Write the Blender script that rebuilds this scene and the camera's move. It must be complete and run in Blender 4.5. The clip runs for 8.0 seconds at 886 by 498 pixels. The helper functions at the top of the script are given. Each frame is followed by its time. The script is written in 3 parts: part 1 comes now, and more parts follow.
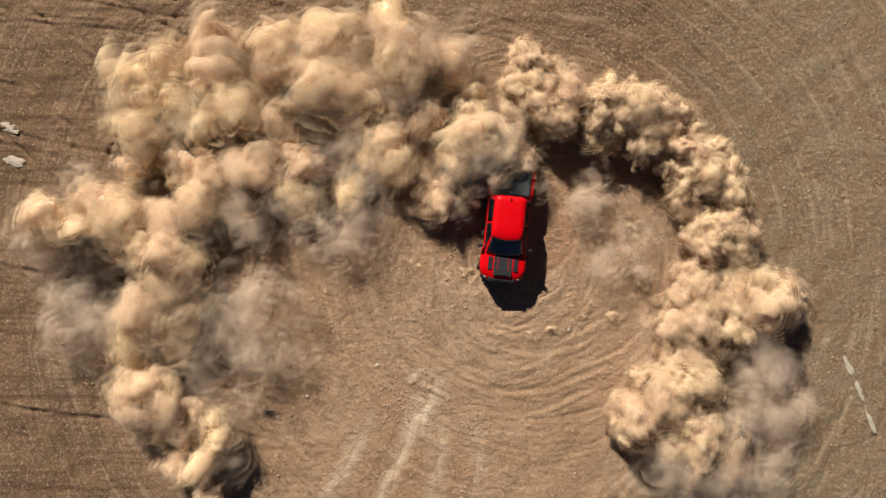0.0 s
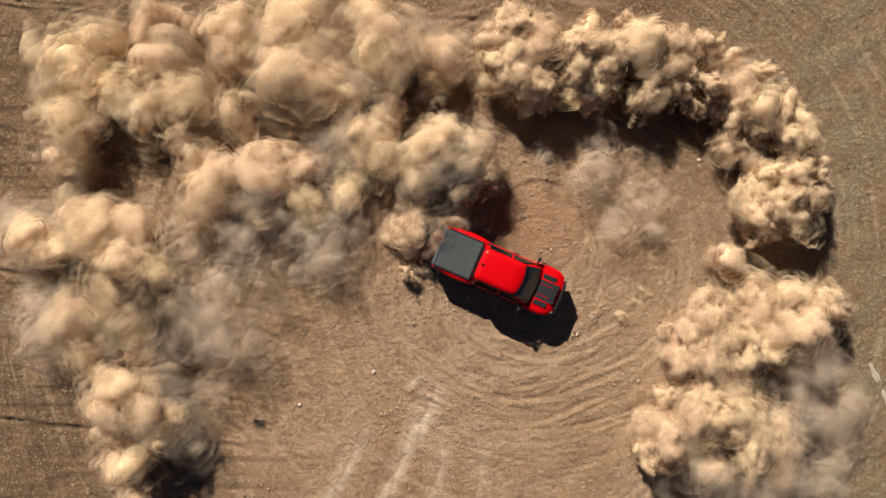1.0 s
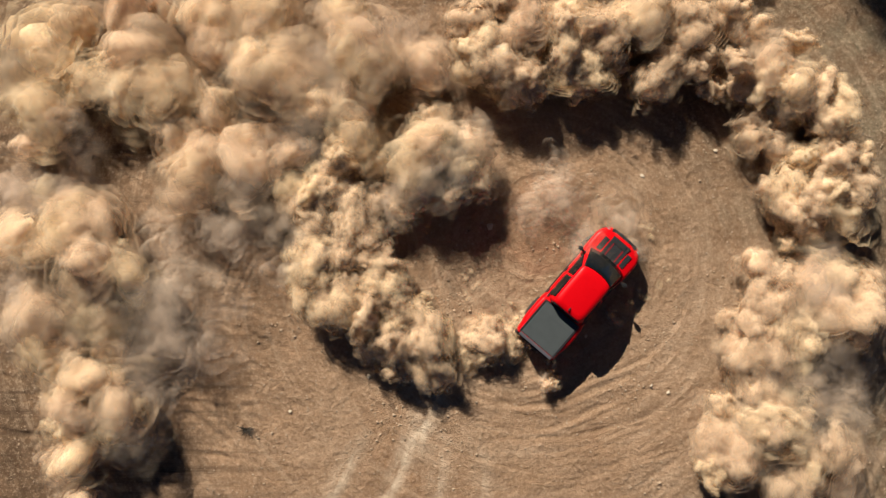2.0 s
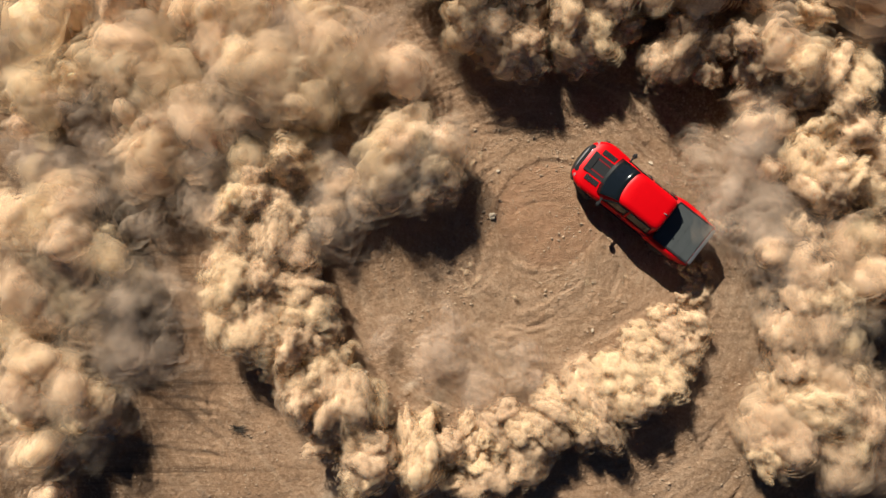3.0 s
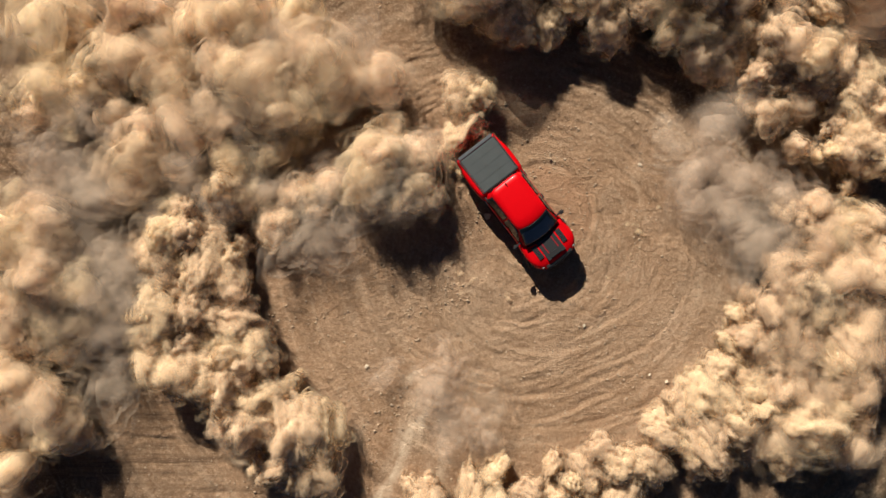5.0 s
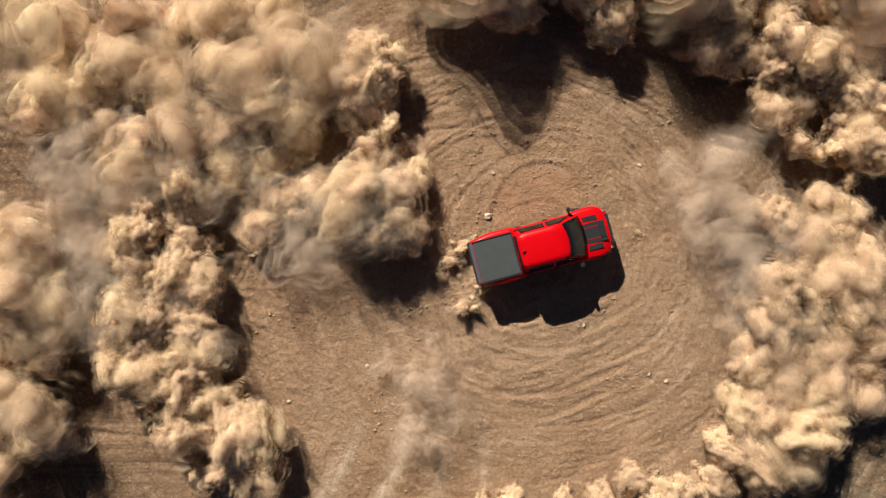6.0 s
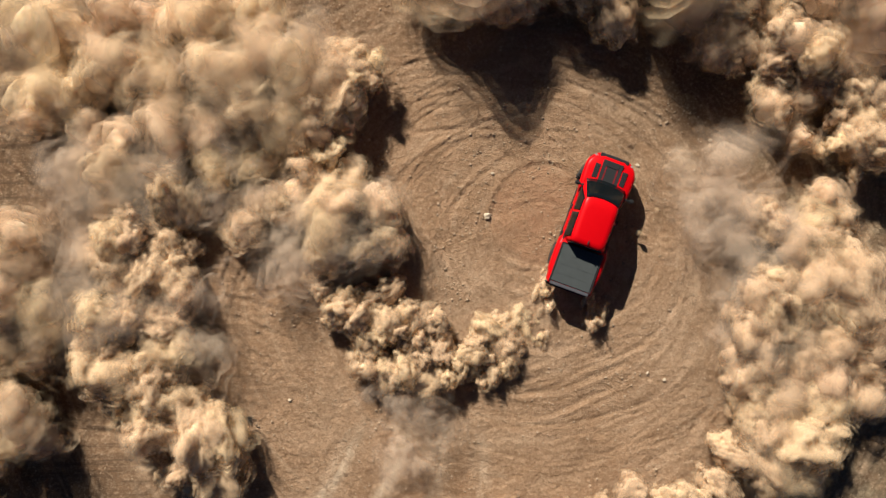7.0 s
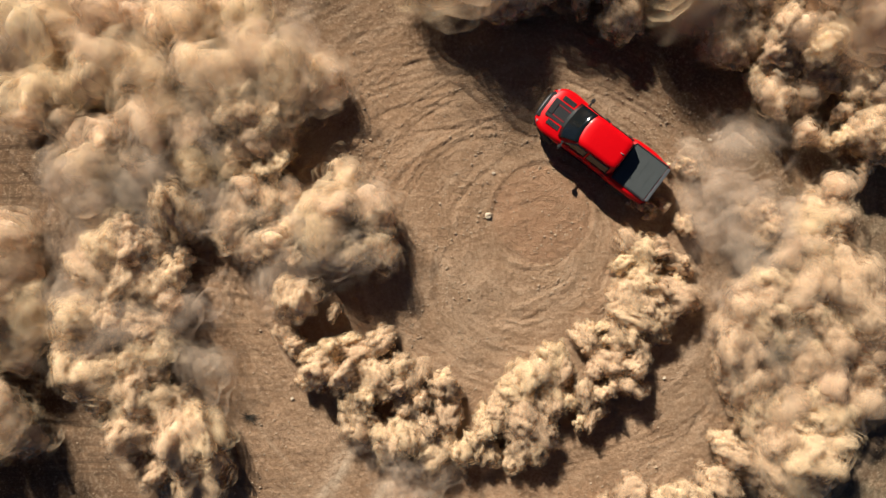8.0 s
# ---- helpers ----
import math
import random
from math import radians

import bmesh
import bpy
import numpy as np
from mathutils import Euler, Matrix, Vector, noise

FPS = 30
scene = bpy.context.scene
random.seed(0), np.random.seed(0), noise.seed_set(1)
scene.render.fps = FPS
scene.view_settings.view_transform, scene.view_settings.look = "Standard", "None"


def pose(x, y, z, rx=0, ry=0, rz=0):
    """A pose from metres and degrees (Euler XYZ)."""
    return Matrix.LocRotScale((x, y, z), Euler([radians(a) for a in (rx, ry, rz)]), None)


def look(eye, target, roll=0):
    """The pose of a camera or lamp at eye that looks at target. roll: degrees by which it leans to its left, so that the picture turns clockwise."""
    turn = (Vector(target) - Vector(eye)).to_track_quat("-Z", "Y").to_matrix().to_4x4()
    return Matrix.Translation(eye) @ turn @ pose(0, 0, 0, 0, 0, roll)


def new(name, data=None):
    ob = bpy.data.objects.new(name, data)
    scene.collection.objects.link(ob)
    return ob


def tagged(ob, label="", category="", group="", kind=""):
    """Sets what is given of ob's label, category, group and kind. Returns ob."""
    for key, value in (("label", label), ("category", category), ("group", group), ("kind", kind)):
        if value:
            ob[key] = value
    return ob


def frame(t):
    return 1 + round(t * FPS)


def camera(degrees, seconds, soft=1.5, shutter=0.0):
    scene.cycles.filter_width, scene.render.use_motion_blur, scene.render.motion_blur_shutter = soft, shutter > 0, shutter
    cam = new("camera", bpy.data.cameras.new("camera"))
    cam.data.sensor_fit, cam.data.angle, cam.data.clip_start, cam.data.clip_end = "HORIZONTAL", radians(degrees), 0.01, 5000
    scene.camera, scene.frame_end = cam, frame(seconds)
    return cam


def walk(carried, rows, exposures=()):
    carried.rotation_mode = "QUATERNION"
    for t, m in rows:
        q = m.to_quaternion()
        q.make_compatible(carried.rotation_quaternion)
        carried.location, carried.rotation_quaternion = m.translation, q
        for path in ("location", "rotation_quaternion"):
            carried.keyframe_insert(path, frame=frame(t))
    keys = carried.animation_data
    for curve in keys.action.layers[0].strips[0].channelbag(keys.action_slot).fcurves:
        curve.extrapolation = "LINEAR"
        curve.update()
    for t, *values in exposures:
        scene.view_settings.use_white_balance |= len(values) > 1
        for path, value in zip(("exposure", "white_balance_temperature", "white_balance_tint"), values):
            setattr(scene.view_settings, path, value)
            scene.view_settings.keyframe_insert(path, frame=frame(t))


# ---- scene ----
# ---- camera ----
cam = camera(60.0, 8.0, soft=1.3)
walk(cam, [
    (0, pose(-0.07, 0.61, 36.44, 0, 0, 0.2)),
    (0.5, pose(-0.09, 0.6, 35.33, 0, 0, 0.2)),
    (1, pose(-0.11, 0.586, 34.3, 0, 0, 0.25)),
    (1.5, pose(-0.1, 0.571, 33.25, 0, 0, 0.24)),
    (2.2, pose(-0.11, 0.36, 31.8, 0, 0, 0.22)),
    (3, pose(-0.11, 0.06, 30.85, 0, 0, 0.19)),
    (3.5, pose(-0.03, -0.02, 31.4, 0, 0, 0.15)),
    (4, pose(0, 0, 31.8, 0, 0, 0.12)),
    (4.5, pose(0, 0.005, 32.0, 0, 0, 0.1)),
    (6, pose(-0.01, 0.008, 32.25, 0, 0, 0.06)),
    (6.5, pose(0.0, 0.006, 32.33, 0, 0, 0.04)),
    (7, pose(0, 0, 32.49, 0, 0, 0)),
    (7.5, pose(-0.01, -0.005, 32.61, 0, 0, -0.05)),
    (8, pose(-0.06, -0.03, 32.7, 0, 0, -0.05))])

scene.cycles.transparent_max_bounces = 56

# ---- light ----
SUN_ELEV, SUN_AZ = 34.0, 115.6      # degrees; the azimuth runs from +x towards +y
world = bpy.data.worlds.new("sky")
scene.world = world
world.use_nodes = True
wn = world.node_tree
sky = wn.nodes.new("ShaderNodeTexSky")
sky.sky_type, sky.sun_disc = "NISHITA", False
sky.altitude, sky.air_density, sky.dust_density = 4000.0, 0.3, 0.4
sky.sun_elevation, sky.sun_rotation = radians(SUN_ELEV), radians(90 - SUN_AZ)
wn.links.new(sky.outputs[0], wn.nodes["Background"].inputs[0])
wn.nodes["Background"].inputs[1].default_value = 0.05
sun = new("sun", bpy.data.lights.new("sun", "SUN"))
sun.data.energy, sun.data.angle, sun.data.color = 5.0, radians(0.5), (1.0, 0.93, 0.82)
sv = Vector((math.cos(radians(SUN_ELEV)) * math.cos(radians(SUN_AZ)),
             math.cos(radians(SUN_ELEV)) * math.sin(radians(SUN_AZ)), math.sin(radians(SUN_ELEV))))
sun.matrix_world = look(sv * 60, (0, 0, 0))
scene.view_settings.exposure = 0.94


# ---- materials ----
class Mat:
    """A small node builder."""

    def __init__(self, name, rough=0.6, metal=0.0):
        self.m = bpy.data.materials.new(name)
        self.m.use_nodes = True
        self.t = self.m.node_tree
        self.b = self.t.nodes["Principled BSDF"]
        self.b.inputs["Roughness"].default_value = rough
        self.b.inputs["Metallic"].default_value = metal

    def node(self, kind, **values):
        n = self.t.nodes.new(kind)
        for k, v in values.items():
            n.inputs[k.replace("_", " ")].default_value = v
        return n

    def link(self, a, b):
        self.t.links.new(a, b)

    def noise(self, scale, detail=4.0, rough=0.55, kind="Object"):
        tc = self.t.nodes.new("ShaderNodeTexCoord")
        n = self.node("ShaderNodeTexNoise", Scale=scale, Detail=detail, Roughness=rough)
        self.link(tc.outputs[kind], n.inputs["Vector"])
        return n.outputs["Fac"]

    def ramp(self, fac, stops):
        r = self.t.nodes.new("ShaderNodeValToRGB")
        e = r.color_ramp.elements
        while len(e) < len(stops):
            e.new(0.5)
        for el, (p, c) in zip(e, stops):
            el.position, el.color = p, (*c, 1) if len(c) == 3 else c
        self.link(fac, r.inputs["Fac"])
        return r.outputs["Color"]

    def mix(self, fac, a, b, how="MIX"):
        n = self.t.nodes.new("ShaderNodeMix")
        n.data_type, n.blend_type = "RGBA", how
        for sock, v in ((n.inputs["Factor"], fac), (n.inputs["A"], a), (n.inputs["B"], b)):
            if isinstance(v, (int, float)):
                sock.default_value = v
            elif isinstance(v, tuple):
                sock.default_value = (*v, 1)
            else:
                self.link(v, sock)
        return n.outputs["Result"]

    def bump(self, height, strength, distance):
        n = self.node("ShaderNodeBump", Strength=strength, Distance=distance)
        self.link(height, n.inputs["Height"])
        self.link(n.outputs[0], self.b.inputs["Normal"])

    def base(self, c):
        if isinstance(c, tuple):
            self.b.inputs["Base Color"].default_value = (*c, 1)
        else:
            self.link(c, self.b.inputs["Base Color"])


def plain(name, colour, rough=0.5, metal=0.0, wear=0.12, scale=6.0):
    m = Mat(name, rough, metal)
    dark = tuple(c * (1 - wear) for c in colour)
    m.base(m.mix(m.noise(scale, 5), dark, colour))
    return m.m


def dust_core(name, tones, fine=1.7, relief=0.2, reach=0.25):
    """The dense heart of a dust billow: light soaks a little way into it."""
    m = Mat(name, 1.0)
    info = m.t.nodes.new("ShaderNodeObjectInfo")
    tone = m.ramp(info.outputs["Random"], [(i / 2, t) for i, t in enumerate(tones)])
    m.b.inputs["Specular IOR Level"].default_value = 0.0
    m.b.inputs["Subsurface Weight"].default_value = 0.6
    m.b.inputs["Subsurface Radius"].default_value = (1.0, 0.72, 0.5)
    m.b.inputs["Subsurface Scale"].default_value = reach
    m.base(m.mix(m.noise(1.6, 3), m.mix(0.3, tone, (0.40, 0.26, 0.15)), tone))
    m.bump(m.noise(fine, 3, 0.55), relief, 0.25)
    return m.m


def dust_layer(name, tones, alpha, sparse, glow=0.3, fine=1.5, edge=0.13, detail=2.5):
    """A thin layer of drifting dust that lets light through, torn by the wind: the sparser, the more gaps."""
    m = Mat(name, 1.0)
    info = m.t.nodes.new("ShaderNodeObjectInfo")
    tone = m.ramp(info.outputs["Random"], [(i / 2, t) for i, t in enumerate(tones)])
    shade = m.node("ShaderNodeBsdfDiffuse")
    lit_through = m.node("ShaderNodeBsdfTranslucent")
    both = m.node("ShaderNodeMixShader", Fac=glow)
    clear = m.node("ShaderNodeBsdfTransparent")
    thin = m.node("ShaderNodeMixShader")
    for n in (shade, lit_through):
        m.link(tone, n.inputs["Color"])
    m.link(shade.outputs[0], both.inputs[1])
    m.link(lit_through.outputs[0], both.inputs[2])
    # every puff is torn in its own way
    tc = m.t.nodes.new("ShaderNodeTexCoord")
    own = m.t.nodes.new("ShaderNodeVectorMath")
    own.operation = "MULTIPLY_ADD"
    own.inputs[1].default_value = (37.0, 53.0, 71.0)
    m.link(info.outputs["Random"], own.inputs[0])
    m.link(tc.outputs["Object"], own.inputs[2])
    field = m.node("ShaderNodeTexNoise", Scale=fine, Detail=detail, Roughness=0.5)
    m.link(own.outputs[0], field.inputs["Vector"])
    torn = m.node("ShaderNodeMapRange", From_Min=sparse - edge, From_Max=sparse + edge, To_Min=0.0, To_Max=alpha)
    torn.interpolation_type = "SMOOTHSTEP"
    m.link(field.outputs["Fac"], torn.inputs["Value"])
    m.link(torn.outputs["Result"], thin.inputs[0])
    m.link(clear.outputs[0], thin.inputs[1])
    m.link(both.outputs[0], thin.inputs[2])
    m.link(thin.outputs[0], m.t.nodes["Material Output"].inputs["Surface"])
    m.t.nodes.remove(m.b)
    return m.m


OLD = ((0.70, 0.52, 0.36), (0.75, 0.57, 0.39), (0.78, 0.62, 0.405))
FRESH = ((0.59, 0.425, 0.28), (0.65, 0.48, 0.315), (0.71, 0.545, 0.345))
AIRY = ((0.76, 0.60, 0.46), (0.78, 0.62, 0.475), (0.80, 0.65, 0.49))
# each kind of puff: size, material and fineness of its layers, from the heart outwards
LAYERS = {
    "crisp": ((0.56, dust_core("fresh_dust", FRESH, 2.6, 0.15, 0.3), 3),
              (0.69, dust_layer("fresh_dust_packed", FRESH, 0.74, 0.40, 0.22, 2.0, 0.13, 2.5), 4),
              (0.80, dust_layer("fresh_dust_dense", FRESH, 0.62, 0.47, 0.24, 2.0, 0.13, 2.5), 3),
              (0.89, dust_layer("fresh_dust_loose", FRESH, 0.54, 0.53, 0.26, 2.0, 0.13, 2.5), 3),
              (0.98, dust_layer("fresh_dust_thin", FRESH, 0.46, 0.58, 0.28, 2.0, 0.13, 2.5), 3),
              (1.07, dust_layer("fresh_dust_faint", FRESH, 0.40, 0.63, 0.3, 2.0, 0.13, 2.5), 3)),
    "soft": ((0.42, dust_core("old_dust", OLD, 1.6, 0.1, 0.4), 2),
             (0.57, dust_layer("old_dust_packed", OLD, 0.56, 0.39, 0.36, 1.1, 0.16, 2.0), 3),
             (0.71, dust_layer("old_dust_dense", OLD, 0.48, 0.47, 0.38, 1.1, 0.16, 2.0), 3),
             (0.85, dust_layer("old_dust_loose", OLD, 0.40, 0.54, 0.4, 1.1, 0.16, 2.0), 3),
             (0.99, dust_layer("old_dust_thin", OLD, 0.33, 0.60, 0.43, 1.1, 0.16, 2.0), 3),
             (1.13, dust_layer("old_dust_faint", OLD, 0.26, 0.66, 0.45, 1.1, 0.16, 2.0), 3)),
    "haze": ((0.45, dust_layer("dust_veil", AIRY, 0.16, 0.44, 0.4, 1.1, 0.16), 3),
             (0.70, dust_layer("dust_veil_thin", AIRY, 0.14, 0.52, 0.4, 1.1, 0.16), 3),
             (0.92, dust_layer("dust_veil_faint", AIRY, 0.12, 0.59, 0.4, 1.1, 0.16), 3),
             (1.10, dust_layer("dust_veil_edge", AIRY, 0.10, 0.65, 0.4, 1.1, 0.16), 3))}


def ground_material():
    m = Mat("dirt", 0.95)
    m.b.inputs["Specular IOR Level"].default_value = 0.1
    big = m.noise(0.13, 5, 0.6)
    mid = m.noise(0.8, 5, 0.65)
    fine = m.noise(7.0, 4, 0.75)
    grit = m.noise(26.0, 2, 0.7)
    # powder churned pale round the circle, darker firm soil away from it
    geo = m.t.nodes.new("ShaderNodeNewGeometry")
    far = m.t.nodes.new("ShaderNodeVectorMath")
    far.operation = "DISTANCE"
    far.inputs[1].default_value = (-0.5, -4.5, 0.0)
    m.link(geo.outputs["Position"], far.inputs[0])
    wob = m.t.nodes.new("ShaderNodeMath")
    wob.operation = "MULTIPLY_ADD"
    wob.inputs[1].default_value = 9.0
    m.link(m.noise(0.22, 5, 0.6), wob.inputs[0])
    m.link(far.outputs["Value"], wob.inputs[2])
    reach = m.node("ShaderNodeMapRange", From_Min=14.5, From_Max=21.5)
    m.link(wob.outputs[0], reach.inputs["Value"])
    pale = m.ramp(big, [(0.35, (0.265, 0.157, 0.09)), (0.5, (0.305, 0.194, 0.118)), (0.68, (0.352, 0.242, 0.158))])
    firm = m.ramp(big, [(0.35, (0.07, 0.041, 0.023)), (0.65, (0.115, 0.074, 0.044))])
    # greyer ground to the east
    place = m.t.nodes.new("ShaderNodeSeparateXYZ")
    m.link(geo.outputs["Position"], place.inputs[0])
    east = m.node("ShaderNodeMapRange", From_Min=9.0, From_Max=17.0)
    m.link(place.outputs["X"], east.inputs["Value"])
    firm = m.mix(east.outputs["Result"], firm, m.ramp(mid, [(0.4, (0.115, 0.088, 0.057)), (0.6, (0.165, 0.13, 0.083))]))
    c = m.mix(reach.outputs["Result"], pale, firm)
    c = m.mix(m.ramp(mid, [(0.36, (0.6, 0.6, 0.6)), (0.6, (0, 0, 0))]), c, (0.21, 0.125, 0.07))
    c = m.mix(m.ramp(fine, [(0.48, (0, 0, 0)), (0.66, (0.45, 0.45, 0.45))]), c, (0.45, 0.33, 0.225))
    c = m.mix(m.ramp(fine, [(0.34, (0.6, 0.6, 0.6)), (0.46, (0, 0, 0))]), c, (0.16, 0.098, 0.058))
    c = m.mix(m.ramp(grit, [(0.36, (0.3, 0.3, 0.3)), (0.48, (0, 0, 0))]), c, (0.14, 0.088, 0.054))
    def fall(sock, lo, hi):
        absolute = m.t.nodes.new("ShaderNodeMath")
        absolute.operation = "ABSOLUTE"
        m.link(sock, absolute.inputs[0])
        r = m.node("ShaderNodeMapRange", From_Min=lo, From_Max=hi, To_Min=1.0, To_Max=0.0)
        m.link(absolute.outputs[0], r.inputs["Value"])
        return r.outputs["Result"]

    def times(a, b):
        n = m.t.nodes.new("ShaderNodeMath")
        n.operation = "MULTIPLY"
        m.link(a, n.inputs[0])
        m.link(b, n.inputs[1])
        return n.outputs[0]

    # pale powder flung out in a fan
    for cx, cy, turn, long0, long1, wide0, wide1, much in (
            (-0.9, -6.9, 66, 0.6, 2.2, 0.1, 0.95, 0.95), (-2.2, -9.5, 67, 1.2, 3.0, 0.05, 0.55, 0.9),
            (-4.6, -9.6, 62, 1.0, 3.0, 0.05, 0.55, 0.8), (-1.4, -5.3, 42, 0.15, 0.7, 0.02, 0.35, 0.9),
            (-0.3, -9.6, 84, 1.0, 2.8, 0.05, 0.7, 0.5), (1.6, -9.4, 95, 0.6, 2.4, 0.05, 0.6, 0.4)):
        spot = m.t.nodes.new("ShaderNodeMapping")
        spot.vector_type = "TEXTURE"
        spot.inputs["Location"].default_value = (cx, cy, 0)
        spot.inputs["Rotation"].default_value = (0, 0, radians(turn))
        m.link(geo.outputs["Position"], spot.inputs["Vector"])
        sep = m.t.nodes.new("ShaderNodeSeparateXYZ")
        m.link(spot.outputs[0], sep.inputs[0])
        squash = m.t.nodes.new("ShaderNodeMapping")
        squash.inputs["Scale"].default_value = (0.5, 1.6, 1)
        m.link(spot.outputs[0], squash.inputs["Vector"])
        stretch = m.node("ShaderNodeTexNoise", Scale=1.2, Detail=6.0, Roughness=0.62)
        m.link(squash.outputs[0], stretch.inputs["Vector"])
        streak = times(times(fall(sep.outputs["X"], long0, long1), fall(sep.outputs["Y"], wide0, wide1)),
                       m.ramp(stretch.outputs["Fac"], [(0.36, (0, 0, 0)), (0.6, (much, much, much))]))
        c = m.mix(streak, c, (0.52, 0.41, 0.295))
    # soil dragged round the ring in bands, and long bands of old furrows to the west
    off = m.t.nodes.new("ShaderNodeVectorMath")
    off.operation = "SUBTRACT"
    off.inputs[1].default_value = (3.9, 0.2, 0.0)
    m.link(geo.outputs["Position"], off.inputs[0])
    xyz = m.t.nodes.new("ShaderNodeSeparateXYZ")
    m.link(off.outputs[0], xyz.inputs[0])
    turn = m.t.nodes.new("ShaderNodeMath")
    turn.operation = "ARCTAN2"
    m.link(xyz.outputs["Y"], turn.inputs[0])
    m.link(xyz.outputs["X"], turn.inputs[1])
    dist = m.t.nodes.new("ShaderNodeVectorMath")
    dist.operation = "LENGTH"
    m.link(off.outputs[0], dist.inputs[0])
    polar = m.t.nodes.new("ShaderNodeCombineXYZ")
    m.link(dist.outputs["Value"], polar.inputs["X"])
    m.link(turn.outputs[0], polar.inputs["Y"])
    bands = m.node("ShaderNodeTexNoise", Scale=2.6, Detail=4.0, Roughness=0.6)
    m.link(polar.outputs[0], bands.inputs["Vector"])
    c = m.mix(m.ramp(bands.outputs["Fac"], [(0.34, (0.5, 0.5, 0.5)), (0.48, (0, 0, 0))]), c, (0.19, 0.115, 0.066))
    c = m.mix(m.ramp(bands.outputs["Fac"], [(0.54, (0, 0, 0)), (0.70, (0.35, 0.35, 0.35))]), c, (0.42, 0.305, 0.205))
    rows = m.t.nodes.new("ShaderNodeMapping")
    rows.inputs["Rotation"].default_value = (0, 0, radians(9))
    rows.inputs["Scale"].default_value = (0.12, 2.2, 1)
    m.link(geo.outputs["Position"], rows.inputs["Vector"])
    furrow = m.node("ShaderNodeTexNoise", Scale=1.0, Detail=5.0, Roughness=0.65)
    m.link(rows.outputs[0], furrow.inputs["Vector"])
    west = m.node("ShaderNodeMapRange", From_Min=-5.0, From_Max=-11.0)
    m.link(place.outputs["X"], west.inputs["Value"])
    c = m.mix(times(west.outputs["Result"], m.ramp(furrow.outputs["Fac"], [(0.36, (0.7, 0.7, 0.7)), (0.5, (0, 0, 0))])), c, (0.07, 0.042, 0.025))
    # the hub of the circles, where damp red soil was turned up
    hub = m.t.nodes.new("ShaderNodeVectorMath")
    hub.operation = "DISTANCE"
    hub.inputs[1].default_value = (4.15, 1.5, 0.0)
    m.link(geo.outputs["Position"], hub.inputs[0])
    turned = times(fall(hub.outputs["Value"], 1.9, 2.3), m.ramp(mid, [(0.35, (0.25, 0.25, 0.25)), (0.6, (0.6, 0.6, 0.6))]))
    c = m.mix(turned, c, (0.30, 0.165, 0.095))
    m.base(c)
    both = m.mix(0.45, fine, grit)
    m.bump(m.mix(0.3, both, mid), 1.0, 0.17)
    return m.m


DIRT = ground_material()
PEBBLE = plain("pebble", (0.46, 0.33, 0.215), 0.9, 0, 0.75, 2.0)
TWIG = plain("dry_twig", (0.06, 0.045, 0.03), 0.9, 0, 0.4)
STONE = plain("pale_stone", (0.55, 0.45, 0.33), 0.9, 0, 0.35, 3.0)
CHALK = plain("chalk_soil", (0.40, 0.34, 0.265), 0.95, 0, 0.45, 4.0)
RED = plain("red_paint", (0.50, 0.001, 0.004), 0.38, 0, 0.1)
RED_NODE = RED.node_tree.nodes["Principled BSDF"]
RED_NODE.inputs["Coat Weight"].default_value = 0.04
RED_NODE.inputs["Specular IOR Level"].default_value = 0.12
DARK_RED = plain("dark_red_decal", (0.16, 0.004, 0.008), 0.45)
BLACK = plain("black_plastic", (0.012, 0.012, 0.013), 0.5)
RUBBER = plain("rubber", (0.02, 0.019, 0.018), 0.85, 0, 0.4)
GLASS = plain("dark_glass", (0.004, 0.006, 0.007), 0.06)
VINYL = plain("grey_vinyl", (0.05, 0.058, 0.058), 0.55, 0, 0.35, 3.0)
DECAL = plain("grey_decal", (0.014, 0.015, 0.016), 0.5)
METAL = plain("dark_metal", (0.09, 0.09, 0.095), 0.4, 0.8)
CHROME = plain("bright_trim", (0.5, 0.5, 0.5), 0.3, 0.9)
LENS = plain("clear_lens", (0.25, 0.25, 0.25), 0.12)
TAIL = plain("red_lens", (0.35, 0.01, 0.01), 0.15)


# ---- mesh helpers ----
def mesh_of(bm, name, mats, smooth=True):
    me = bpy.data.meshes.new(name)
    bmesh.ops.recalc_face_normals(bm, faces=bm.faces[:])
    bm.to_mesh(me)
    bm.free()
    for m in mats if isinstance(mats, (list, tuple)) else [mats]:
        me.materials.append(m)
    if smooth:
        me.polygons.foreach_set("use_smooth", [True] * len(me.polygons))
    return me


def part(name, bm, material, parent, label="", smooth=False, at=None):
    ob = new(name, mesh_of(bm, name, material, smooth))
    ob.parent = parent
    if at is not None:
        ob.matrix_basis = at
    if label:
        ob["label"] = label
    return ob


def box(x0, x1, y0, y1, z0, z1, bevel=0.02, bm=None):
    bm = bm or bmesh.new()
    r = bmesh.ops.create_cube(bm, size=1)
    for v in r["verts"]:
        v.co = Vector((x0 + (v.co.x + .5) * (x1 - x0), y0 + (v.co.y + .5) * (y1 - y0), z0 + (v.co.z + .5) * (z1 - z0)))
    if bevel:
        bmesh.ops.bevel(bm, geom=list({e for v in r["verts"] for e in v.link_edges}), offset=bevel, segments=2, affect="EDGES")
    return bm


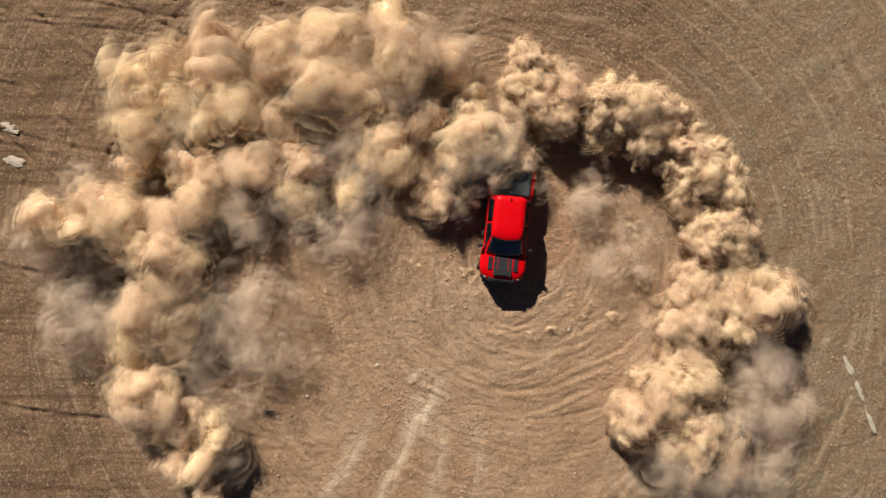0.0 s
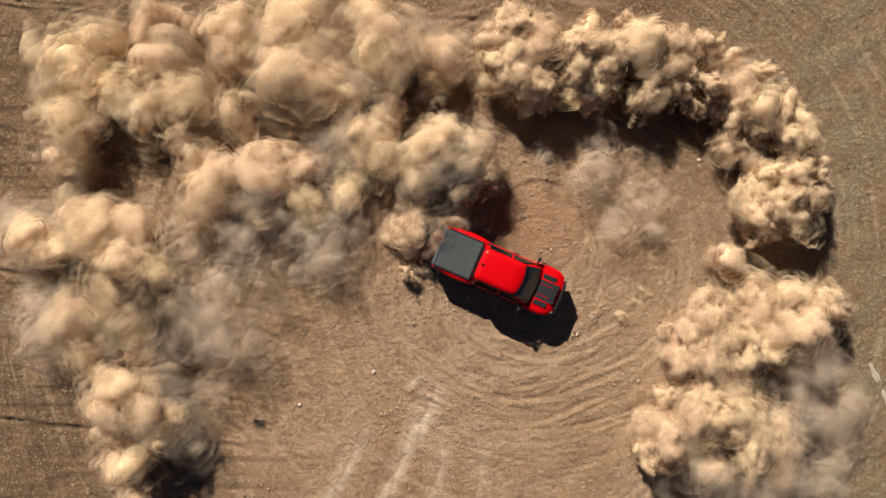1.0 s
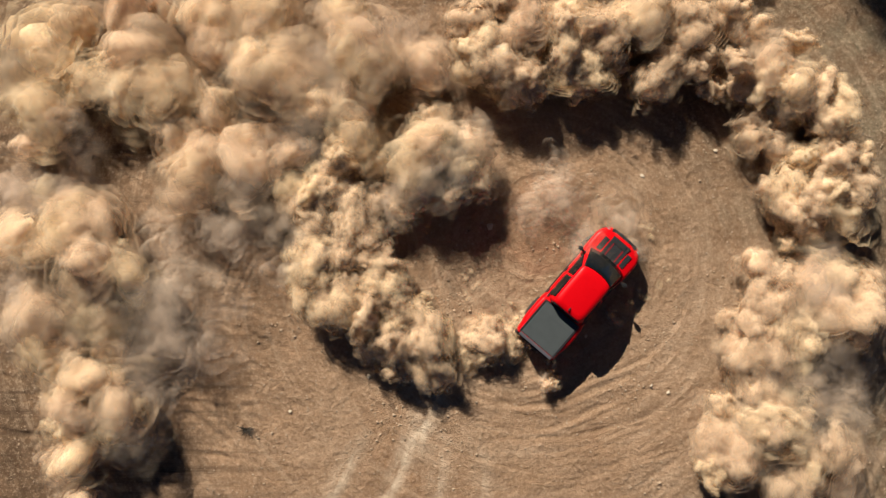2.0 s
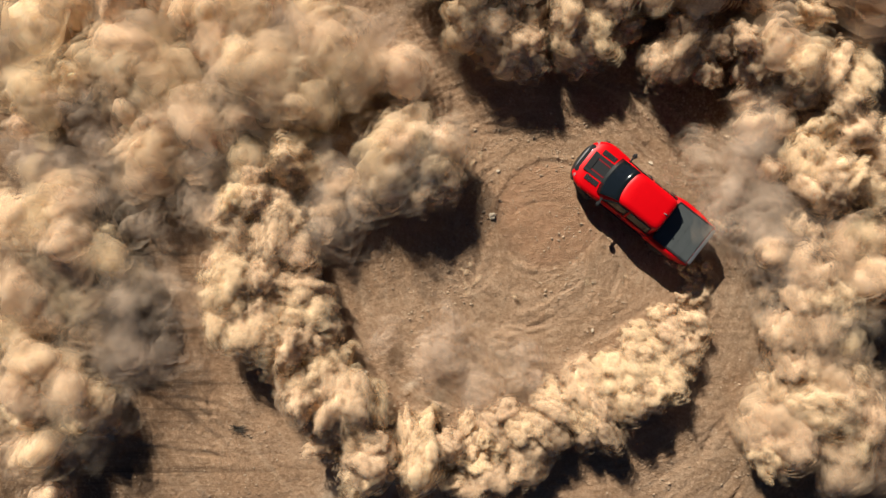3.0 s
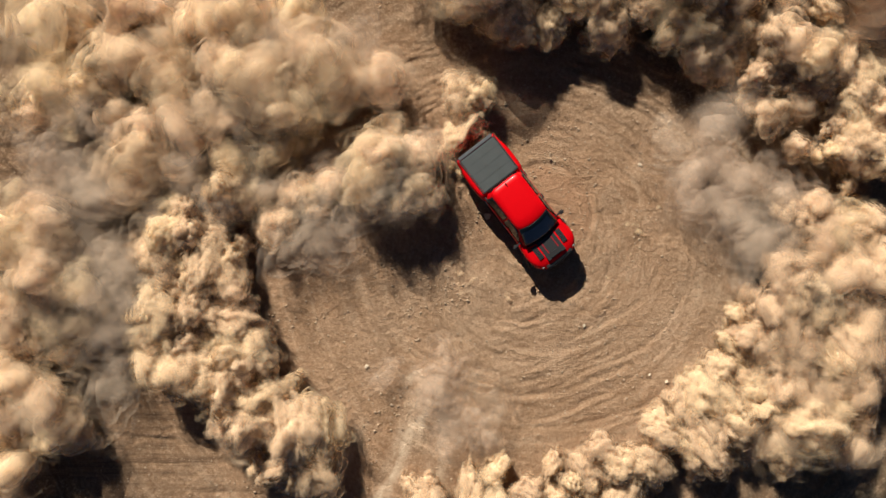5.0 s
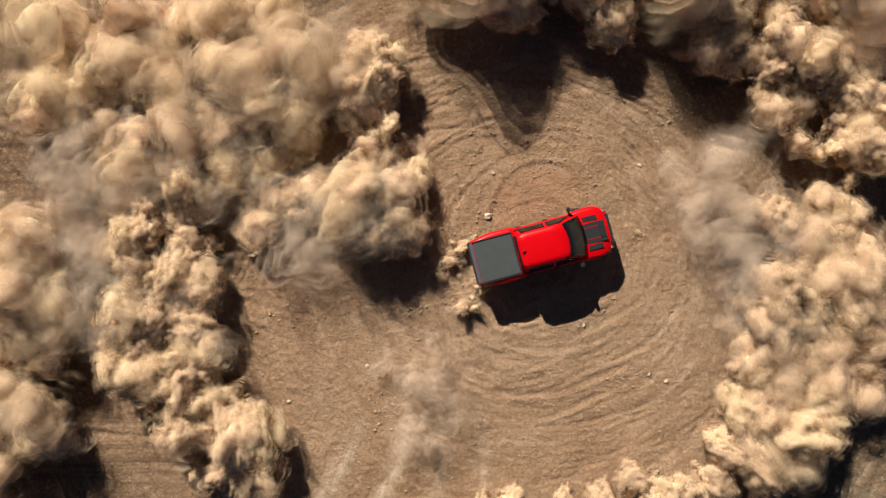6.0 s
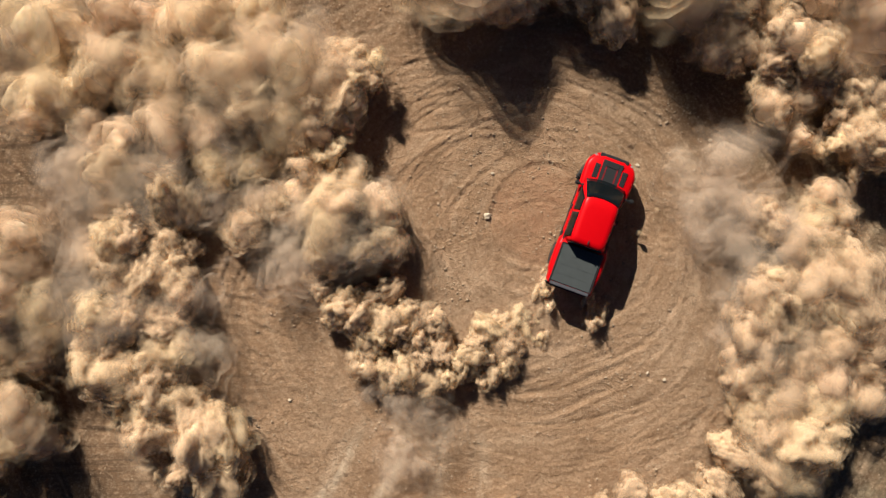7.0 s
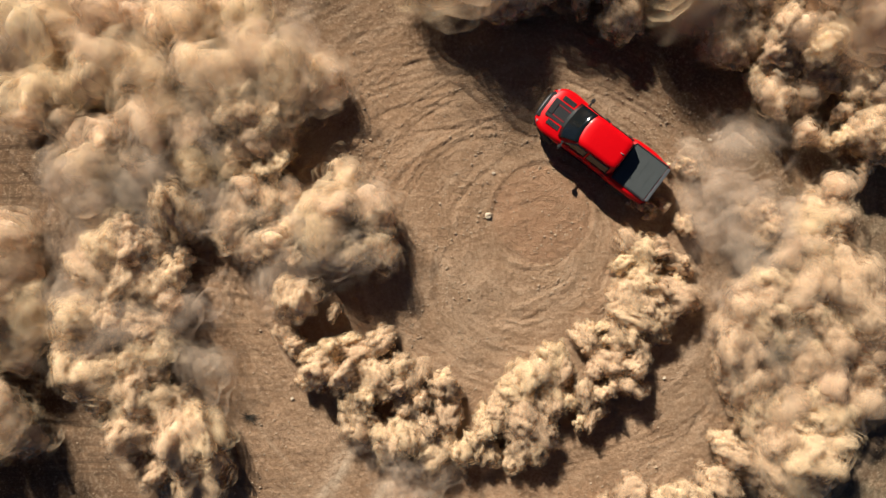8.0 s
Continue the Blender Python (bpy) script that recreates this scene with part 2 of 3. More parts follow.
def loft(sections, bm=None):
    """Skin over rings of points, closed at both ends."""
    bm = bm or bmesh.new()
    rings = [[bm.verts.new(p) for p in s] for s in sections]
    n = len(rings[0])
    for a, b in zip(rings, rings[1:]):
        for i in range(n):
            bm.faces.new((a[i], a[(i + 1) % n], b[(i + 1) % n], b[i]))
    bm.faces.new(rings[0])
    bm.faces.new(rings[-1][::-1])
    return bm


def drum(r, y0, y1, seg=28, rnd=0.03):
    """A wheel-like drum about the y axis with rounded shoulders."""
    rows = [(y0, r - rnd * 2), (y0 + rnd, r - rnd * .4), (y0 + 2 * rnd, r), (y1 - 2 * rnd, r), (y1 - rnd, r - rnd * .4), (y1, r - rnd * 2)]
    return loft([[(q * math.cos(2 * math.pi * i / seg), y, q * math.sin(2 * math.pi * i / seg)) for i in range(seg)] for y, q in rows])


# ---- ground ----
RING = Vector((3.9, 0.6))      # the middle of the tyre circles


def ground_height(x, y):
    """Relief in metres: tyre ruts round the circle, older tracks and rough soil. x, y are arrays."""
    rng = np.random.RandomState(4)
    z = np.zeros_like(x)

    def waves(n, lo, hi):
        out = np.zeros_like(x)
        for _ in range(n):
            a, k = rng.uniform(0, 6.3), rng.uniform(lo, hi)
            out += np.sin(k * (math.cos(a) * x + math.sin(a) * y) + rng.uniform(0, 6.3))
        return out / math.sqrt(n)

    broken = np.clip(0.7 + 0.4 * waves(14, 0.8, 3.0), 0.1, 1.4)
    wander = 0.16 * waves(10, 0.4, 1.3)

    def rut(d, wide):
        d = d / wide
        return -np.exp(-d * d) + 0.75 * np.exp(-((d - 1.7) ** 2) * 1.4)

    for k in range(80):
        cx, cy = RING.x + rng.normal(0, 0.9), RING.y - 0.6 + rng.normal(0, 1.2)
        rad = rng.uniform(1.3, 9.4)
        a0, span = rng.uniform(-math.pi, math.pi), rng.uniform(0.5, 2.2)
        if k % 2:
            a0 = rng.uniform(-2.5, -0.6)
        depth = rng.uniform(0.012, 0.045)
        r = np.hypot(x - cx, (y - cy) * 1.05) + wander
        a = (np.arctan2(y - cy, x - cx) - a0 + math.pi) % (2 * math.pi) - math.pi
        fade = np.clip((span / 2 - np.abs(a)) / 0.5, 0, 1) * broken
        wide = rng.uniform(0.08, 0.15)
        for off in (0.0,) if k % 3 else (0.0, 0.24, 1.7, 1.95):
            z += fade * depth * rut(r - rad - off, wide)
    for k in range(26):                    # wide old circles
        rad = rng.uniform(10.5, 22.0)
        r = np.hypot(x - 0.5 - rng.normal(0, 1.5), y + 3.5 - rng.normal(0, 1.5)) + wander * 0.6
        z += broken * rng.uniform(0.015, 0.04) * rut(r - rad, rng.uniform(0.07, 0.12))
    for k in range(26):                    # straight old tracks to the west
        ang = rng.normal(-0.16, 0.07) if k % 2 else rng.normal(-0.55, 0.1)
        off = rng.uniform(-12, 12)
        d = (y * math.cos(ang) - x * math.sin(ang)) - off + wander
        west = np.clip((-5 - x) / 5, 0, 1) * broken
        z += west * rng.uniform(0.035, 0.08) * rut(d, rng.uniform(0.07, 0.12))
    hub = np.hypot(x - 4.15, y - 1.5) + wander * 0.4
    z += 0.05 * np.clip(broken, 0.2, 1) * rut(hub - 2.1, 0.12)
    z += 0.03 * waves(40, 0.8, 4.5) + 0.012 * waves(60, 5.0, 18.0)
    return z


def build_ground():
    xs = np.concatenate([[-3000, -600, -120, -45], np.arange(-23, 23.01, 0.085), [45, 120, 600, 3000]])
    ys = np.concatenate([[-3000, -600, -120, -40], np.arange(-13, 14.51, 0.085), [40, 120, 600, 3000]])
    gx, gy = np.meshgrid(xs, ys)
    inside = np.clip((28 - np.abs(gx)) / 3, 0, 1) * np.clip((18 - np.abs(gy)) / 3, 0, 1)
    rough = np.random.RandomState(8).normal(0, 0.009, gx.shape)
    gz = (ground_height(gx, gy) + rough) * inside
    nx, ny = len(xs), len(ys)
    idx = np.arange(nx * ny).reshape(ny, nx)
    quads = np.stack([idx[:-1, :-1], idx[:-1, 1:], idx[1:, 1:], idx[1:, :-1]], -1).reshape(-1, 4)
    me = bpy.data.meshes.new("ground")
    me.from_pydata(np.stack([gx, gy, gz], -1).reshape(-1, 3).tolist(), [], quads.tolist())
    me.polygons.foreach_set("use_smooth", [True] * len(me.polygons))
    me.materials.append(DIRT)
    tagged(new("ground", me), "dry brown dirt ground scored by circular tyre tracks", "ground", kind="structure")


build_ground()


def build_pebbles():
    """Loose stones strewn over the dirt."""
    rng = np.random.RandomState(11)
    n = 12000
    px, py = rng.uniform(-24, 24, n), rng.uniform(-13.5, 14.5, n)
    size = 0.016 + 0.045 * rng.random(n) ** 4
    # clods thrown up in clusters along the tracks
    k = 3600
    hub = rng.randint(0, 170, k)
    way, rad = rng.uniform(0, 6.3, 170)[hub], (rng.uniform(2.0, 21.0, 170))[hub]
    px = np.concatenate([px, 2.5 + rad * np.cos(way) + rng.normal(0, 0.55, k)])
    py = np.concatenate([py, -1.0 + rad * np.sin(way) + rng.normal(0, 0.35, k)])
    size = np.concatenate([size, 0.022 + 0.055 * rng.random(k) ** 3])
    pz = ground_height(px, py)
    verts, faces = [], []
    for x, y, z, q in zip(px, py, pz, size):
        i = len(verts)
        a = rng.uniform(0, 6.3)
        jig = rng.uniform(0.7, 1.3, 6)
        c, s = math.cos(a) * q, math.sin(a) * q
        verts += [(x + c * jig[0], y + s * jig[0], z + q * .2), (x - s * jig[1], y + c * jig[1], z + q * .2),
                  (x - c * jig[2], y - s * jig[2], z + q * .2), (x + s * jig[3], y - c * jig[3], z + q * .2),
                  (x + c * .2, y + s * .2, z + q * jig[4]), (x, y, z - q * .5)]
        for k in range(4):
            faces += [(i + k, i + (k + 1) % 4, i + 4), (i + (k + 1) % 4, i + k, i + 5)]
    me = bpy.data.meshes.new("pebbles")
    me.from_pydata(verts, [], faces)
    me.materials.append(PEBBLE)
    tagged(new("pebbles", me), "pale pebbles and clods strewn over dry dirt", "gravel", kind="stuff")


build_pebbles()


def build_scrub(x, y):
    """A dead bush flattened on the dirt."""
    rng = random.Random(3)
    scrub = tagged(new("dry_bush"), "dead dark twiggy bush lying on the dirt", "bush")
    scrub.matrix_basis = pose(x, y, 0)
    for _ in range(46):
        a, q, up = rng.uniform(0, 6.3), rng.uniform(0.12, 0.42), rng.uniform(0.03, 0.24)
        d = Vector((math.cos(a) * q * 1.2, math.sin(a) * q * 0.8, up))
        side = Vector((-math.sin(a), math.cos(a), 0)) * 0.012
        lift = Vector((0, 0, 0.016))
        root = Vector((rng.uniform(-.1, .1), rng.uniform(-.06, .06), 0))
        mid = root + d * 0.5 + Vector((rng.uniform(-.05, .05), rng.uniform(-.05, .05), 0.03))
        rings = [[p + side * k, p + lift * k, p - side * k, p - lift * k] for p, k in ((root, 1.2), (mid, 0.9), (root + d, 0.35))]
        part("twig", loft(rings), TWIG, scrub)


build_scrub(-8.35, -7.18)


def rock_mesh(seed, flat, mat):
    bm = bmesh.new()
    bmesh.ops.create_icosphere(bm, subdivisions=3, radius=1.0)
    shift = Vector((seed * 3.7, seed * 1.9, seed * 5.1))
    for v in bm.verts:
        p = v.co.normalized()
        q = 0.85 + 0.5 * noise.noise(p * 1.4 + shift) + 0.25 * noise.noise(p * 3.5 + shift)
        v.co = Vector((p.x * q, p.y * q, p.z * q * flat))
    return mesh_of(bm, "stone", mat, False)


def build_stones():
    """The larger loose stones, and the chalky heaps at the edge of the ground."""
    meshes = [rock_mesh(i, 0.6, STONE) for i in range(4)]
    rng = random.Random(17)
    for i, (x, y, r) in enumerate(((1.84, 1.40, .15), (8.26, 3.54, .10), (-11.2, -2.8, .10), (8.64, -5.24, .08), (9.36, -5.53, .09),
                                   (5.9, -3.2, .08), (11.3, 4.6, .10), (-6.5, -6.4, .08), (-3.2, -4.9, .09), (2.1, 3.2, .07))):
        ob = tagged(new("stone", meshes[i % 4]), "pale sun-bleached stone lying on the dirt", "stone", "loose stones")
        ob.matrix_basis = pose(x, y, r * 0.25 + float(ground_height(np.array([x]), np.array([y]))[0]), 0, 0, rng.uniform(0, 360)) @ Matrix.Diagonal((r, r * rng.uniform(.6, 1), r, 1))
    heaps = [rock_mesh(i + 9, 0.12, CHALK) for i in range(3)]
    for i, (x, y, a, b, turn) in enumerate(((-20.7, 6.3, .55, .26, -20), (-20.4, 4.7, .6, .24, -10), (19.2, -4.9, .5, .16, -65), (19.7, -6.0, .6, .13, -68), (20.3, -7.6, .7, .12, -66))):
        ob = tagged(new("chalk_heap", heaps[i % 3]), "low heap of white chalky soil", "soil heap", "chalk heaps")
        ob.matrix_basis = pose(x, y, 0.01, 0, 0, turn) @ Matrix.Diagonal((a, b, 0.5, 1))


build_stones()


# ---- the pickup truck ----
AXLE_F, AXLE_R, WHEEL = 1.98, -1.71, 0.46


def body_sections():
    out = []
    for i in range(61):
        x = -2.88 + i * (2.80 + 2.88) / 60
        w = 0.985
        for ax, grow in ((AXLE_F, 0.085), (AXLE_R, 0.10)):
            w += grow * max(0, 1 - ((x - ax) / 0.78) ** 2) ** 0.6 if abs(x - ax) < 0.78 else 0
        nose = max(0, (x - 2.1) / 0.7)
        w -= 0.30 * nose ** 2.4
        w -= 0.05 * max(0, (-2.5 - x) / 0.38) ** 2
        top = 1.30 if x < -1.15 else 1.22 if x < 1.5 else 1.22 - 0.03 * ((x - 1.5) / 1.3)
        top -= 0.16 * nose ** 2.5
        low = 0.58
        for ax in (AXLE_F, AXLE_R):
            d = abs(x - ax)
            if d < 0.56:
                low = max(low, 0.46 + math.sqrt(0.56 ** 2 - d * d))
        mid = max(low + 0.05, 0.95)
        crown = 0.05 if x > 1.5 else 0.0
        half = [(w - 0.03, low), (w, mid), (w - 0.015, top - 0.12), (w - 0.07, top - 0.025), (w - 0.16, top), (0.42, top + crown)]
        out.append([(x, y, z) for y, z in half] + [(x, -y, z) for y, z in half[::-1]])
    return out


def build_truck():
    truck = tagged(new("pickup_truck"), "bright red crew-cab off-road pickup truck with black hood decals", "pickup truck")
    body = part("body", loft(body_sections()), RED, truck, "glossy red painted body with flared fenders", True)
    # cab above the belt line
    rows = [(1.20, 1.62, -1.12, 0.93), (1.28, 1.50, -1.13, 0.91), (1.62, 1.12, -1.12, 0.80), (1.86, 0.84, -1.08, 0.71), (1.925, 0.70, -1.02, 0.66), (1.955, 0.40, -0.85, 0.50)]
    secs = []
    for z, xf, xr, w in rows:
        ring = []
        for i in range(36):
            a = 2 * math.pi * i / 36
            c, s = math.cos(a), math.sin(a)
            e = 0.28
            ux, uy = math.copysign(abs(c) ** e, c), math.copysign(abs(s) ** e, s)
            front = 0.10 * (1 - uy * uy) if ux > 0 else 0
            ring.append(((xf + xr) / 2 + ux * (xf - xr) / 2 + front * ux, uy * w, z))
        secs.append(ring)
    part("cab", loft(secs), RED, truck, "red cab with a smooth roof", True)

    def pane(name, corners, label, proud=0.012):
        bm = bmesh.new()
        a = [Vector(c) for c in corners]
        n = (a[1] - a[0]).cross(a[2] - a[0]).normalized()
        if n.dot(a[0] - Vector((0, 0, 1.0))) < 0:
            n = -n
        grid = []
        for j in range(7):
            row = []
            for i in range(7):
                u, v = i / 6, j / 6
                p = a[0].lerp(a[1], u).lerp(a[3].lerp(a[2], u), v)
                row.append(bm.verts.new(p + n * proud))
            grid.append(row)
        for j in range(6):
            for i in range(6):
                bm.faces.new((grid[j][i], grid[j][i + 1], grid[j + 1][i + 1], grid[j + 1][i]))
        g = bmesh.ops.extrude_face_region(bm, geom=bm.faces[:])
        for v in g["geom"]:
            if isinstance(v, bmesh.types.BMVert):
                v.co -= n * (proud + 0.03)
        return part(name, bm, GLASS, truck, label, True)

    # windscreen follows the bow of the cab
    bm = bmesh.new()
    grid = []
    for j in range(6):
        v = j / 5
        row = []
        for i in range(13):
            s = -1 + i / 6
            hw = 0.83 * (1 - v) + 0.675 * v
            x = (1.60 * (1 - v) + 0.83 * v) + 0.10 * (1 - s * s) - 0.03 * abs(s) ** 3
            row.append(bm.verts.new((x + 0.015, s * hw, 1.255 * (1 - v) + 1.885 * v + 0.012)))
        grid.append(row)
    for j in range(5):
        for i in range(12):
            bm.faces.new((grid[j][i], grid[j][i + 1], grid[j + 1][i + 1], grid[j + 1][i]))
    g = bmesh.ops.extrude_face_region(bm, geom=bm.faces[:])
    for v in g["geom"]:
        if isinstance(v, bmesh.types.BMVert):
            v.co -= Vector((0.03, 0, 0.02))
    part("windscreen", bm, GLASS, truck, "dark raked windscreen glass", True)
    pane("rear_window", [(-1.13, -0.72, 1.34), (-1.13, 0.72, 1.34), (-1.10, 0.64, 1.82), (-1.10, -0.64, 1.82)], "dark rear window")
    for s in (1, -1):
        pane("side_window", [(1.22, s * .905, 1.30), (0.22, s * .905, 1.30), (0.22, s * .742, 1.80), (0.74, s * .742, 1.80)], "dark front door window")
        pane("side_window", [(0.12, s * .905, 1.30), (-0.92, s * .905, 1.30), (-0.86, s * .742, 1.80), (0.12, s * .742, 1.80)], "dark rear door window")
    # bed with its soft cover
    cover = part("tonneau_cover", box(-2.80, -1.20, -0.83, 0.83, 1.28, 1.335, 0.02), VINYL, truck, "grey vinyl bed cover, dusty")
    for k in range(3):
        x = -2.42 + k * 0.40
        part("cover_rib", box(x - 0.012, x + 0.012, -0.80, 0.80, 1.333, 1.340, 0.003), VINYL, cover)
    for s in (1, -1):
        part("bed_rail", box(-2.84, -1.18, s * .865 - .022, s * .865 + .022, 1.29, 1.348, .012), METAL, truck, "dull metal bed rail")
    part("tailgate", box(-2.93, -2.85, -0.80, 0.80, 0.70, 1.32, 0.025), RED, truck, "red tailgate")
    part("tailgate_cap", box(-2.95, -2.82, -0.82, 0.82, 1.318, 1.345, 0.012), CHROME, truck, "pale worn tailgate cap")
    part("bed_front_rail", box(-1.205, -1.165, -0.84, 0.84, 1.29, 1.35, .01), BLACK, truck)
    part("rear_bumper", box(-3.0, -2.84, -0.92, 0.92, 0.52, 0.70, 0.04), BLACK, truck, "black rear bumper")
    # nose
    nose = []
    for i in range(17):
        s = -1 + i / 8
        x = 2.93 - 0.30 * abs(s) ** 3
        nose.append([(x, s * 0.93, 0.55), (x - 0.06, s * 0.93, 0.92), (x - 0.22, s * 0.90, 0.93), (x - 0.3, s * 0.90, 0.55)])
    part("front_bumper", loft(nose), BLACK, truck, "black front bumper wrapping the nose", True)
    grille = part("grille", box(2.62, 2.80, -0.62, 0.62, 0.92, 1.13, 0.03), BLACK, truck, "black grille")
    for k in range(3):
        part("grille_bar", box(2.79, 2.82, -0.58, 0.58, 0.96 + k * 0.06, 0.98 + k * 0.06, 0.0), METAL, grille)
    for s in (1, -1):
        part("headlight", box(2.50, 2.71, s * .74 - .09, s * .74 + .09, 0.96, 1.10, 0.04), LENS, truck, "clear headlight")
        part("tail_light", box(-2.90, -2.80, s * .885 - .06, s * .885 + .06, 0.85, 1.25, 0.03), TAIL, truck, "red tail light")
        # mirrors
        mirror = part("wing_mirror", box(1.20, 1.36, s * 1.15 - .115, s * 1.15 + .115, 1.26, 1.48, 0.05), BLACK, truck, "black wing mirror")
        part("mirror_arm", box(1.24, 1.31, s * 1.0 - .14, s * 1.0 + .14, 1.26, 1.32, 0.015), BLACK, mirror)
        # hood vents and their slats
        vent = part("hood_vent", box(1.72, 2.32, s * .58 - .11, s * .58 + .11, 1.235, 1.258, 0.008), BLACK, truck, "black hood vent", at=None)
        for k in range(7):
            x = 1.78 + k * 0.075
            part("slat", box(x, x + 0.022, s * .58 - .095, s * .58 + .095, 1.257, 1.268, 0.0), METAL, vent)
        part("running_board", box(-1.0, 1.2, s * .90 - .08, s * .90 + .08, 0.42, 0.47, 0.02), BLACK, truck, "black running board")
        for x in (0.30, -0.84):
            part("door_handle", box(x - .11, x + .11, s * .99 - .02, s * .99 + .03, 1.06, 1.10, 0.012), BLACK, truck, "black door handle")
        for x in (0.17, 1.30, -1.03):
            part("door_seam", box(x - .006, x + .006, s * .982 - .006, s * .982 + .006, 0.62, 1.17, 0.0), BLACK, truck)
        part("door_handle_rail", box(-1.05, 1.35, s * .905 - .03, s * .905 + .03, 1.225, 1.242, 0.006), BLACK, truck, "black window sill strip")
    decal = part("hood_decal", box(1.64, 2.56, -0.42, 0.42, 1.225, 1.268, 0.006), DECAL, truck, "matt grey hood decal")
    for y in (-0.24, 0.24):
        part("decal_stripe", box(1.72, 2.30, y - 0.03, y + 0.03, 1.266, 1.272, 0.0), DARK_RED, decal)
    part("hood_scoop", box(2.30, 2.54, -0.28, 0.28, 1.245, 1.29, 0.02), BLACK, truck, "black hood scoop")
    part("roof_fin", loft([[(-0.98, -.03, 1.93), (-0.98, .03, 1.93), (-0.80, .015, 1.945), (-0.80, -.015, 1.945)], [(-1.0, -.008, 2.02), (-1.0, .008, 2.02), (-0.93, .006, 2.02), (-0.93, -.006, 2.02)]]), BLACK, truck, "black roof aerial fin")
    part("chassis", box(-2.6, 2.5, -0.45, 0.45, 0.42, 0.62, 0.03), BLACK, truck, "dark underbody frame")
    wheels = []
    for ax in (AXLE_F, AXLE_R):
        for s in (1, -1):
            wheel = part("wheel", drum(WHEEL - 0.10, -0.12, 0.12, 24, .02), METAL, truck, "dark alloy wheel with a knobbly tyre", True)
            bm = drum(WHEEL, -0.16, 0.16, 32, 0.04)
            part("tyre", bm, RUBBER, wheel, "dusty black off-road tyre", True)
            lug_mesh = mesh_of(box(-0.03, 0.03, -0.15, 0.15, WHEEL - 0.015, WHEEL + 0.012, 0.0), "lug", RUBBER, False)
            for k in range(18):
                lug = new("tread_block", lug_mesh)
                lug.parent = wheel
                lug.matrix_basis = pose(0, 0, 0, 0, 20 * k, 0)
            for k in range(6):
                sp = part("spoke", box(-0.03, 0.03, s * .12, s * .145, 0.05, WHEEL - 0.12, 0.01), METAL, wheel)
                sp.matrix_basis = pose(0, 0, 0, 0, 60 * k, 0)
            wheels.append((wheel, ax, s))
            wheel.matrix_basis = pose(ax, s * 0.90, WHEEL)
    return truck, wheels


truck, wheels = build_truck()


# ---- dust ----
def puff_mesh(seed, form):
    """A lumpy ball of dust of about one metre radius: a billowed heart in thinning, see-through layers."""
    shift = Vector((seed * 7.3, seed * 3.1, seed * 5.7))
    bm = bmesh.new()
    for slot, (size, material, cuts) in enumerate(LAYERS[form]):
        r = bmesh.ops.create_icosphere(bm, subdivisions=cuts, radius=1.0)
        drift = Vector((slot * 0.35, 0, slot * 0.25)) * (0.2 if form == "crisp" else 1.0)
        for v in r["verts"]:
            p = v.co.normalized()
            d = noise.noise(p * 1.2 + shift + drift) * 0.55
            for fr, amp in BILLOW[form]:
                near = noise.voronoi(p * fr + shift + drift + Vector((d, d, -d)))[0][0]
                d += amp * (math.sqrt(max(0.0, 1 - (near / 0.85) ** 2)) - 0.6)
            v.co = p * size * (0.95 + d)
        for f in {f for v in r["verts"] for f in v.link_faces}:
            f.material_index = slot
    return mesh_of(bm, "puff", [material for _, material, _ in LAYERS[form]], True)


BILLOW = {"crisp": ((1.5, 0.46), (3.2, 0.26), (6.5, 0.06)), "soft": ((1.35, 0.36), (2.7, 0.10)), "haze": ((1.4, 0.36), (2.6, 0.16))}
PUFFS = {"crisp": [puff_mesh(i + 1, "crisp") for i in range(8)], "soft": [puff_mesh(i + 21, "soft") for i in range(8)],
         "haze": [puff_mesh(i + 41, "haze") for i in range(5)]}
DUST_MOVES = []


def along(points, u):
    s = max(0.0, min(0.9999, u)) * (len(points) - 1)
    i = int(s)
    a, b = Vector(points[i]), Vector(points[i + 1])
    return a.lerp(b, s - i)


